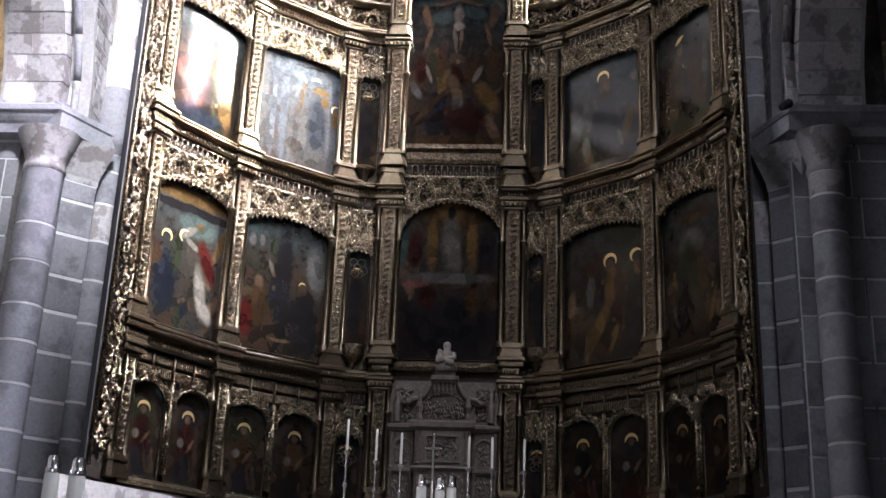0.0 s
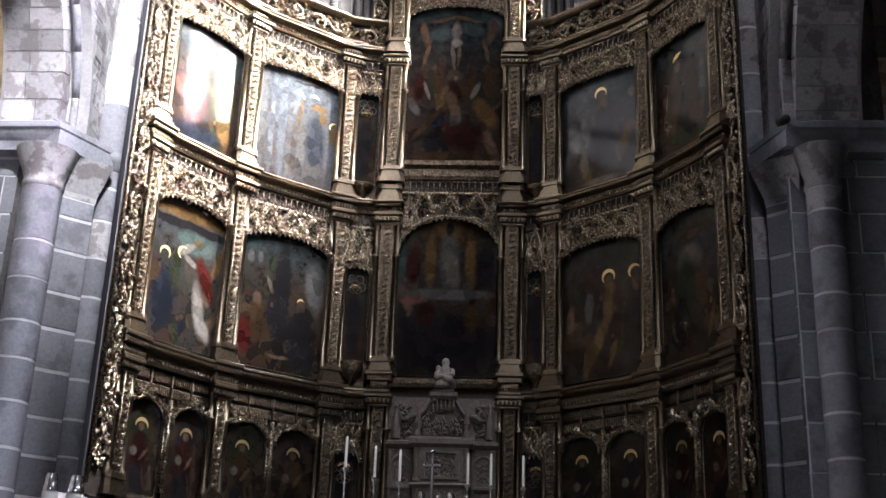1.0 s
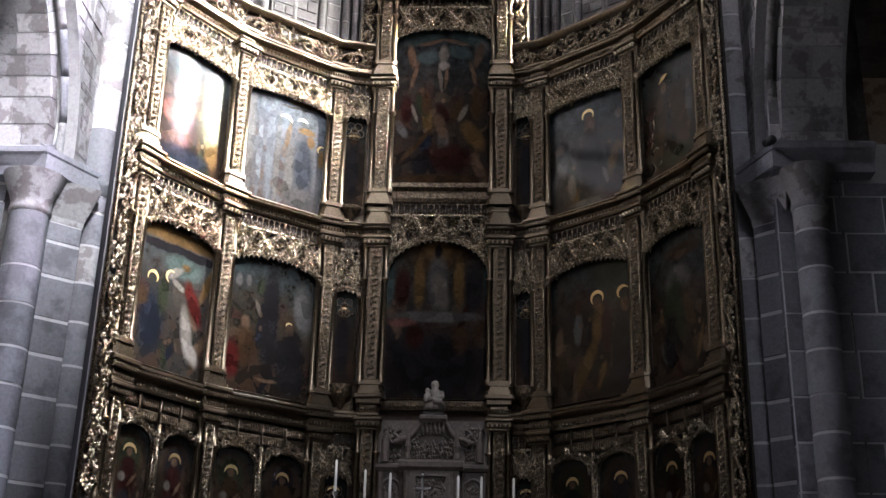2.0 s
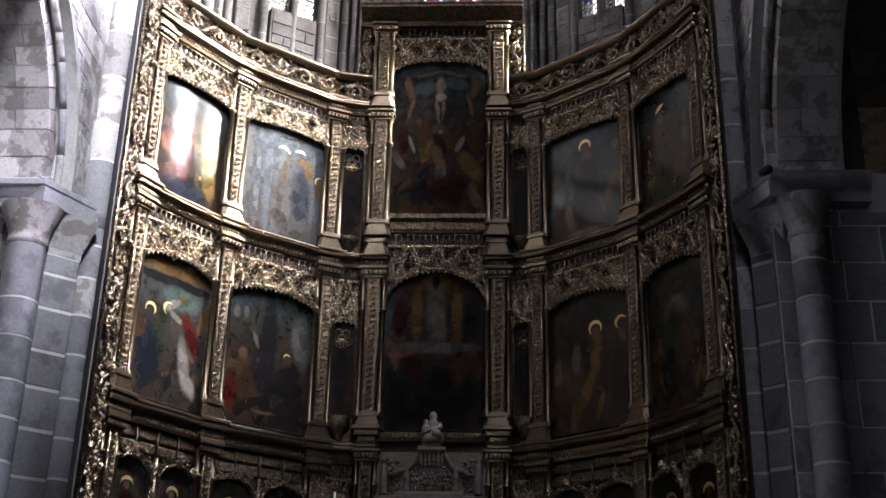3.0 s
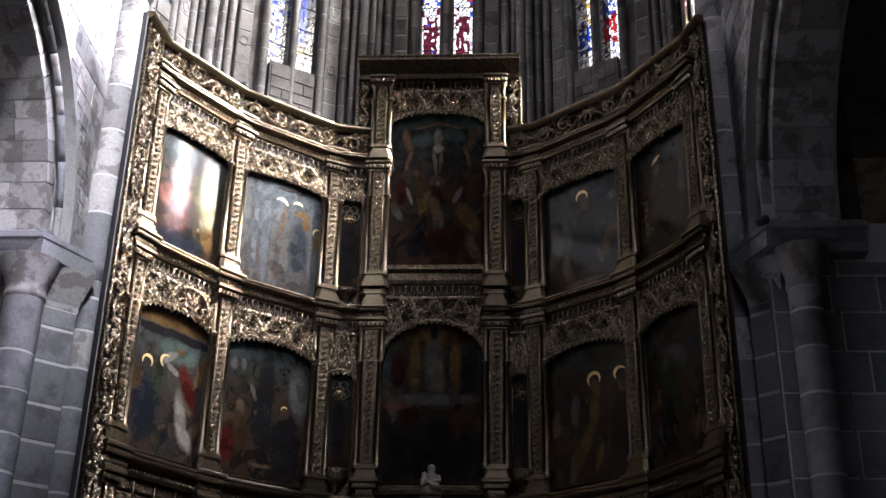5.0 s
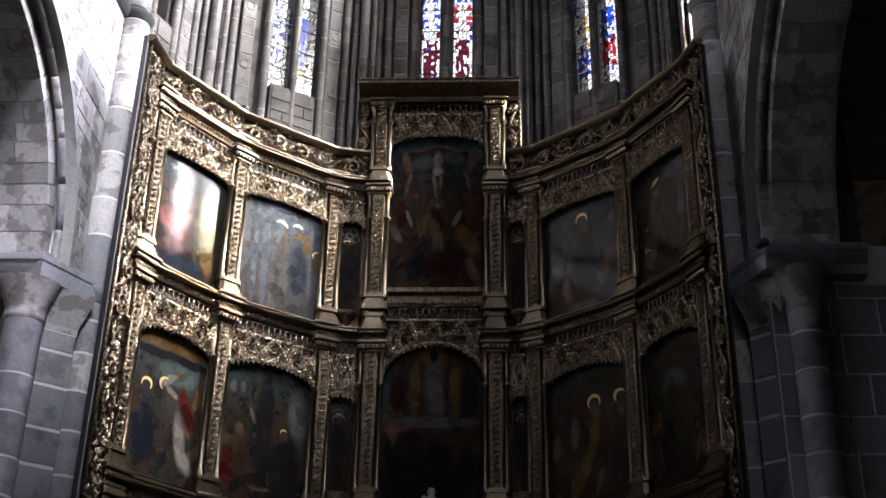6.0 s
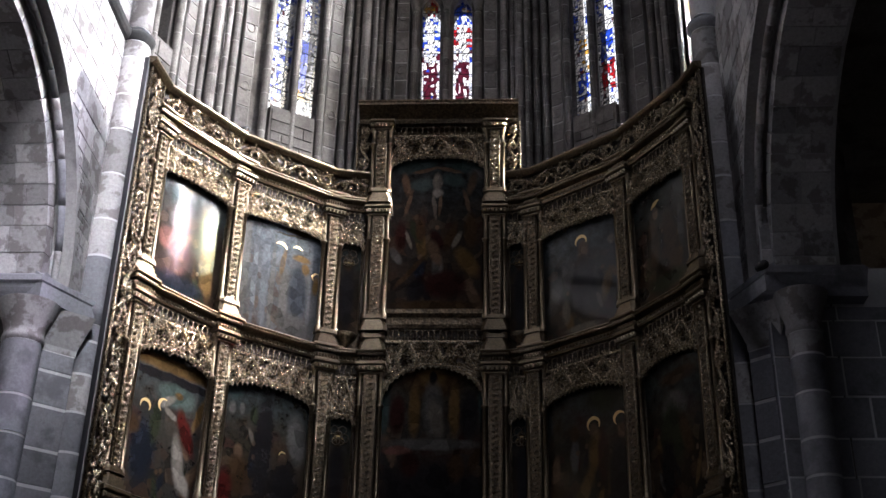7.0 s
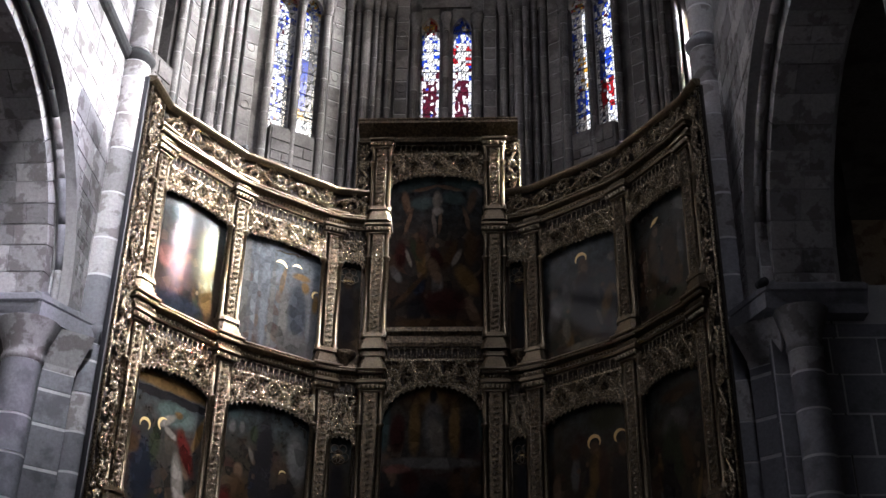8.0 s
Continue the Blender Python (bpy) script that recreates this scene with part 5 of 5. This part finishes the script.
painting("C", "D", 0.29, 1.79, 8.82, 11.2, 11.46, ((0.055, 0.068, 0.075), (0.045, 0.042, 0.038), (0.03, 0.022, 0.02)),
         [(0.25, 0.93, 0.25, 0.05, C["teal"], 15), (0.78, 0.93, 0.22, 0.05, C["teal"], -15), (0.34, 0.80, 0.13, 0.045, C["teal"], 8), (0.66, 0.83, 0.12, 0.04, C["teal"], -12), (0.88, 0.86, 0.08, 0.05, C["grey"]),
          (0.5, 0.82, 0.05, 0.06, C["pale"]), (0.38, 0.90, 0.14, 0.014, C["skin"], 15), (0.62, 0.90, 0.14, 0.014, C["skin"], -15), (0.5, 0.745, 0.055, 0.03, C["white"]), (0.47, 0.66, 0.022, 0.08, C["pale"], 6), (0.53, 0.67, 0.02, 0.07, C["skin"], -4),
          (0.18, 0.80, 0.045, 0.08, C["skin"], 12), (0.21, 0.68, 0.025, 0.09, C["skin"], -14), (0.85, 0.81, 0.045, 0.08, C["skin"], -12), (0.80, 0.69, 0.025, 0.08, C["skin"], 14),
          (0.14, 0.46, 0.06, 0.1, C["maroon"]), (0.22, 0.44, 0.02, 0.06, C["pale"], 15), (0.34, 0.5, 0.05, 0.08, C["brown"]), (0.48, 0.36, 0.06, 0.09, C["skin"], 20), (0.64, 0.46, 0.05, 0.1, C["brown"], -20), (0.70, 0.44, 0.03, 0.06, C["pale"], -25), (0.84, 0.5, 0.07, 0.12, C["brown"]), (0.8, 0.3, 0.09, 0.1, C["ochre"], 30), (0.25, 0.24, 0.03, 0.14, C["brown"], -40), (0.58, 0.16, 0.24, 0.09, C["maroon"]), (0.3, 0.12, 0.1, 0.08, C["dark"]), (0.5, 0.03, 0.45, 0.03, C["brown"])],
         [], "dim oil painting of three pale forms against a teal sky")
tracery(0.26, 1.78, 7.18, 7.94, 8.5, seed, m)
tracery(0.26, 1.78, 11.12, 11.42, 11.98, seed + 1, m, 2)
g = Geo()
g.run([(0, 8.5), (0.05, 8.5), (0.07, 8.55), (0.07, 8.66), (0.13, 8.7), (0.13, 8.77), (0, 8.8)], 0.02, 2.02)
part("ledge", g, gold_dull, altarpiece, "moulded gilded ledge", m=m)
g = Geo()
g.run([(0, 5.45), (0.08, 5.45), (0.1, 5.5), (0.1, 5.56), (0, 5.6)], 0.02, 2.02)
part("ledge", g, gold_dull, altarpiece, "moulded gilded ledge", m=m)
# heavy flaring top cornice and its sides
g = Geo()
rr = random.Random(77)
g.box(0.0, 2.04, 0.0, 0.08, 11.8, 12.1)
prof = [(0, 11.98), (0.1, 11.98), (0.12, 12.02), (0.12, 12.05), (0.16, 12.07), (0.24, 12.11), (0.33, 12.15), (0.36, 12.16), (0.36, 12.2), (0.38, 12.22), (0.38, 12.24), (0, 12.27)]
g.run(prof, -0.22, 2.26)
part("top_cornice", g, gold_dull, altarpiece, "heavy flaring gilded cornice", m=m)
for x0, x1, s in ((-0.24, -0.01, 5), (2.05, 2.28, 6)):
    g = Geo()
    g.box(x0, x1, 0.0, 0.1, TOPC - 0.05, 12.04)
    part("scroll_ground", g, gold_back, altarpiece, m=m)
    g = Geo()
    vine(g, x0 + 0.02, x1 - 0.02, TOPC, 12.0, random.Random(s), -0.04, True, 0.26)
    e = x0 if x0 < 0 else x1
    g.tube([(e, -0.02, TOPC), (e, -0.02, 12.04)], 0.02, 6)
    part("side_scroll", g, gold, altarpiece, "carved gilded side scrolls", m=m)

# ---- tabernacle in the centre of the foot ----
tab = thing("tabernacle", "carved aged alabaster tabernacle with reliefs and a small statue group", "tabernacle")
tm = bay_pose("C", "D") @ Matrix.Translation((0.02, 0, 0))


def relief(g, x0, x1, z0, z1, y, rr, n):
    for _ in range(n):
        x, z = rr.uniform(x0, x1), rr.uniform(z0, z1)
        g.bead(x, y + 0.012, z, rr.uniform(0.012, 0.026), sz=rr.uniform(1, 2.4))


rr = random.Random(9)
g = Geo()
g.box(0.3, 1.74, -0.10, 0.07, FOOT, 5.3)
g.box(0.66, 1.38, -0.3, 0.0, FOOT, 4.62, 0.015)
g.run([(0, 4.6), (0.3, 4.6), (0.36, 4.64), (0.36, 4.7), (0.32, 4.74), (0, 4.76)], 0.6, 1.44)
g.run([(0.08, 4.62), (0.14, 4.62), (0.18, 4.66), (0.18, 4.7), (0.08, 4.73)], 0.28, 0.62)
g.run([(0.08, 4.62), (0.14, 4.62), (0.18, 4.66), (0.18, 4.7), (0.08, 4.73)], 1.42, 1.76)
g.run([(0, 4.08), (0.32, 4.08), (0.35, 4.11), (0.33, 4.14), (0, 4.15)], 0.62, 1.42)
part("body", g, alabaster, tab, m=tm)
g = Geo()
for x0, x1 in ((0.36, 0.6), (1.44, 1.68)):
    c = (x0 + x1) / 2
    g.tube([(c + 0.13 * math.cos(t), -0.11, 4.36 + 0.16 * math.sin(t)) for t in [k * math.pi / 10 for k in range(11)]], 0.022, 6)
    g.box(c - 0.15, c + 0.15, -0.13, -0.08, 4.12, 4.18)
    relief(g, x0 + 0.04, x1 - 0.04, 4.2, 4.44, -0.11, rr, 50)
    relief(g, x0, x1, 3.65, 4.0, -0.11, rr, 90)
    relief(g, x0, x1, 4.78, 5.2, -0.12, rr, 150)
relief(g, 0.84, 1.2, 4.22, 4.5, -0.31, rr, 150)
relief(g, 0.72, 1.32, 3.6, 4.04, -0.31, rr, 160)
for x in (0.34, 0.62, 1.42, 1.70):
    g.lathe(x, -0.12, [(0.04, 4.14), (0.025, 4.18), (0.022, 4.5), (0.04, 4.56), (0.045, 4.6)], 8)
    g.lathe(x, -0.12, [(0.04, 3.6), (0.025, 3.64), (0.022, 4.0), (0.04, 4.06), (0.045, 4.1)], 8)
g.run([(0.08, 4.06), (0.13, 4.06), (0.16, 4.09), (0.16, 4.12), (0.08, 4.14)], 0.3, 0.66)
g.run([(0.08, 4.06), (0.13, 4.06), (0.16, 4.09), (0.16, 4.12), (0.08, 4.14)], 1.38, 1.74)
for x in (0.7, 1.34):
    g.lathe(x, -0.3, [(0.045, 3.55), (0.045, 3.62), (0.03, 3.65), (0.028, 4.0), (0.045, 4.06)], 8)
    g.lathe(x, -0.3, [(0.045, 4.16), (0.03, 4.2), (0.028, 4.5), (0.045, 4.58)], 8)
    g.lathe(x, -0.2, [(0.05, 4.76), (0.03, 4.85), (0.05, 4.93), (0.03, 5.0), (0.02, 5.1)], 8)
for k in range(25):
    t = math.pi * k / 24
    g.bead(1.02 + 0.34 * math.cos(t), -0.17, 4.78 + 0.34 * math.sin(t), 0.024)
g.box(0.78, 1.26, -0.34, -0.29, 4.18, 4.22)
g.box(0.78, 1.26, -0.34, -0.29, 4.52, 4.56)
g.box(0.78, 0.82, -0.34, -0.29, 4.22, 4.52)
g.box(1.22, 1.26, -0.34, -0.29, 4.22, 4.52)
relief(g, 0.76, 1.28, 4.78, 5.0, -0.18, rr, 120)
for s in (-1, 1):
    spiral(g, 1.02 + s * 0.42, -0.14, 5.05, 0.12, 1.2, 1.57, -s, 0.018)
part("relief", g, alabaster, tab, m=tm)
g = Geo()
# a scrolled gable that carries the statue
for s in (-1, 1):
    curl = [(1.02 + s * (0.50 - 0.40 * f), -0.16, 4.98 + 0.34 * f ** 1.6 + 0.03 * math.sin(f * 9)) for f in [k / 14 for k in range(15)]]
    g.tube(curl, [0.045 - 0.02 * k / 14 for k in range(15)], 6)
    spiral(g, 1.02 + s * 0.52, -0.17, 5.03, 0.075, 1.2, math.pi / 2, s, 0.022, 12)
    g.lathe(1.02 + s * 0.62, -0.12, [(0.055, 4.74), (0.05, 4.8), (0.06, 4.9), (0.05, 5.0), (0.028, 5.06), (0.036, 5.11), (0.01, 5.15)], 9)
g.run([(0, 5.26), (0.2, 5.26), (0.24, 5.3), (0.24, 5.34), (0.2, 5.36), (0, 5.37)], 0.84, 1.20)
g.run([(0, 5.36), (0.18, 5.36), (0.18, 5.41), (0.15, 5.43), (0, 5.43)], 0.89, 1.15)
for k in range(6):
    g.lathe(0.88 + 0.28 * k / 5, -0.2, [(0.012, 5.12), (0.02, 5.16), (0.012, 5.2), (0.012, 5.24), (0.022, 5.26)], 7)
part("gable", g, alabaster, tab, "scrolled pediment under the statue", m=tm)
g = Geo()
g.lathe(1.03, -0.13, [(0.13, 5.42), (0.15, 5.45), (0.145, 5.5), (0.12, 5.54), (0.085, 5.58), (0.075, 5.65), (0.085, 5.69), (0.04, 5.73), (0.052, 5.765), (0.054, 5.79), (0.04, 5.825), (0.012, 5.84)], 14)
g.lathe(0.94, -0.22, [(0.045, 5.52), (0.055, 5.56), (0.048, 5.62), (0.025, 5.65), (0.034, 5.675), (0.03, 5.7), (0.008, 5.715)], 10)
g.tube([(1.12, -0.14, 5.67), (1.14, -0.24, 5.6), (1.04, -0.28, 5.56), (0.95, -0.27, 5.55)], [0.035, 0.03, 0.028, 0.025], 7)
g.tube([(1.12, -0.2, 5.47), (1.1, -0.28, 5.52), (1.02, -0.3, 5.52)], [0.05, 0.05, 0.045], 7)
for k in range(7):
    t = -2.7 + 0.38 * k
    g.tube([(1.03 + 0.14 * math.cos(t), -0.13 + 0.14 * math.sin(t), 5.43), (1.03 + 0.1 * math.cos(t), -0.13 + 0.1 * math.sin(t), 5.56)], [0.018, 0.01], 5)
pale_alabaster = plain("pale_alabaster", (0.25, 0.22, 0.19), 0.5, 0, 18, 0.25)
tagged(part("statue", g, pale_alabaster, m=tm), "small pale carved stone statue on a pedestal", "statue")

# ---- base, altar shelf, candlesticks and candles ----
g = Geo()
pts = [(-3.85, -3.25), (-3.55, -2.65), (-2.85, -1.45), (-1.6, -0.4), (-1.1, -0.3), (1.1, -0.3), (1.6, -0.4), (2.85, -1.45), (3.55, -2.65), (3.85, -3.25), (4.2, -1.0), (1.5, 0.9), (-1.5, 0.9), (-4.3, -1.0)]
n = len(pts)
g.add([(x, y, 0) for x, y in pts] + [(x, y, 3.46) for x, y in pts], [(i, (i + 1) % n, (i + 1) % n + n, i + n) for i in range(n)] + [tuple(range(n, 2 * n))])
tagged(part("altarpiece_base", g, pale_stone), "pale stone base under the altarpiece", "base", kind="structure")
g = Geo()
g.box(-1.9, 1.9, -2.75, -0.7, 0.51, 3.1, 0.02)
g.box(-2.0, 2.0, -2.85, -0.65, 3.1, 3.22, 0.02)
tagged(part("high_altar", g, alabaster), "tall carved stone high altar", "altar")


def candlestick(x, y, tip):
    ob = thing("candlestick", "slender turned silver candlestick with white candle", "candlestick", "altar candlesticks", m=Matrix.Translation((x, y, 3.22)))
    g = Geo()
    h = tip - 3.22 - 0.36
    g.lathe(0, 0, [(0.09, 0), (0.09, 0.03), (0.04, 0.06), (0.02, 0.1), (0.032, 0.14), (0.016, 0.19), (0.013, h * 0.42), (0.028, h * 0.46), (0.028, h * 0.5), (0.013, h * 0.54), (0.012, h * 0.72), (0.024, h * 0.76), (0.012, h * 0.8), (0.014, h * 0.92), (0.038, h * 0.97), (0.04, h)], 12)
    part("stick", g, silver, ob)
    g = Geo()
    g.lathe(0, 0, [(0.015, h), (0.014, h + 0.34), (0.004, h + 0.36)], 10)
    part("candle", g, wax, ob, "thin white wax candle")


for x, tip in ((-0.98, 4.30), (-0.65, 4.20), (-0.37, 4.17), (0.39, 4.16), (0.65, 4.16), (1.01, 4.15)):
    dx = x - 0.114
    candlestick(dx * 0.998 + 0.148, dx * 0.0645 - 2.295, tip)
ob = thing("altar_crucifix", "polished silver standing cross", "cross", m=Matrix.Translation((0.03, -2.35, 3.22)))
g = Geo()
g.lathe(0, 0, [(0.1, 0), (0.1, 0.03), (0.03, 0.08), (0.03, 0.3), (0.018, 0.4)], 12)
part("stand", g, silver, ob)
g = Geo()
g.box(-0.014, 0.014, -0.012, 0.012, 0.4, 0.93, 0.004)
g.box(-0.085, 0.085, -0.012, 0.012, 0.76, 0.79, 0.004)
for x, z in ((-0.085, 0.775), (0.085, 0.775), (0, 0.93)):
    g.bead(x, 0, z, 0.03)
part("cross", g, silver, ob)

clear = glass_material("clear_glass", (0.85, 0.88, 0.92))


def big_candle(x, y, top, r, floor_z):
    ob = thing("candle_stand", "thick white candle with glass and metal cap on a stand", "candle", "large candles", m=Matrix.Translation((x, y, floor_z)))
    g = Geo()
    h = top - floor_z
    g.lathe(0, 0, [(r, h - 1.0), (r, h - 0.01), (r * 0.9, h)], 16)
    part("candle", g, wax, ob, "thick white wax candle")
    g = Geo()
    g.lathe(0, 0, [(r * 1.02, h), (r * 1.02, h + 0.03), (r * 0.9, h + 0.035), (r * 0.85, h + 0.09), (r * 0.72, h + 0.11), (r * 0.7, h + 0.115)], 16)
    part("cap", g, silver, ob, "chromed metal cap")
    g = Geo()
    g.lathe(0, 0, [(r * 2.6, 0), (r * 2.6, 0.03), (r * 0.5, 0.08), (r * 0.45, h - 1.1), (r * 1.4, h - 1.03), (r * 1.5, h - 0.99)], 16)
    part("stand", g, silver, ob)


def to_plan(x, y):
    dx, dy = x - 0.114, y - 15.6
    return dx * 0.998 - dy * 0.0645, dx * 0.0645 + dy * 0.998


for x, y, top, r in ((-2.54, 8.0, 2.78, 0.05), (-2.37, 8.0, 2.77, 0.055)):
    big_candle(*to_plan(x, y), top, r, 0.17 if to_plan(x, y)[1] > -8 else 0.0)
for x, y, top, r in ((-0.115, 12.0, 3.38, 0.05), (0.07, 12.0, 3.35, 0.05), (0.187, 12.0, 3.38, 0.05)):
    big_candle(*to_plan(x, y), top, r, 0.51)

# warm lamps light the ambulatory beyond the arches
for x, watts in ((-8.0, 60), (8.6, 3)):
    d = bpy.data.lights.new("ambulatory_lamp", "POINT")
    d.energy, d.color, d.shadow_soft_size = watts, (1.0, 0.66, 0.32), 0.15
    new("ambulatory_lamp", d).location = (x, -1.0, 10.6)

# small dark spotlights clipped to the crest, and a drain hole by the east impost
for k, s in (("A", 1), ("F", -1)):
    ob = thing("spotlight", "small black spotlight clipped on the gilded crest", "spotlight", "crest spotlights", m=Matrix.Translation((V[k][0], V[k][1] - 0.02, CREST + 0.05)))
    g = Geo()
    g.lathe(0, 0, [(0.035, 0), (0.035, 0.03), (0.012, 0.035), (0.012, 0.07)], 10)
    part("clip", g, black_board, ob)
    g = Geo()
    g.tube([(-0.06 * s, 0.02, 0.09), (0.05 * s, -0.03, 0.06)], [0.05, 0.055], 10)
    part("lamp_head", g, black_board, ob)
g = Geo()
g.tube([(4.05, -2.98, 8.02), (4.02, -2.80, 8.06)], [0.055, 0.055], 12)
tagged(part("drain_pipe", g, black_board), "short dark pipe end above the stone impost", "pipe")
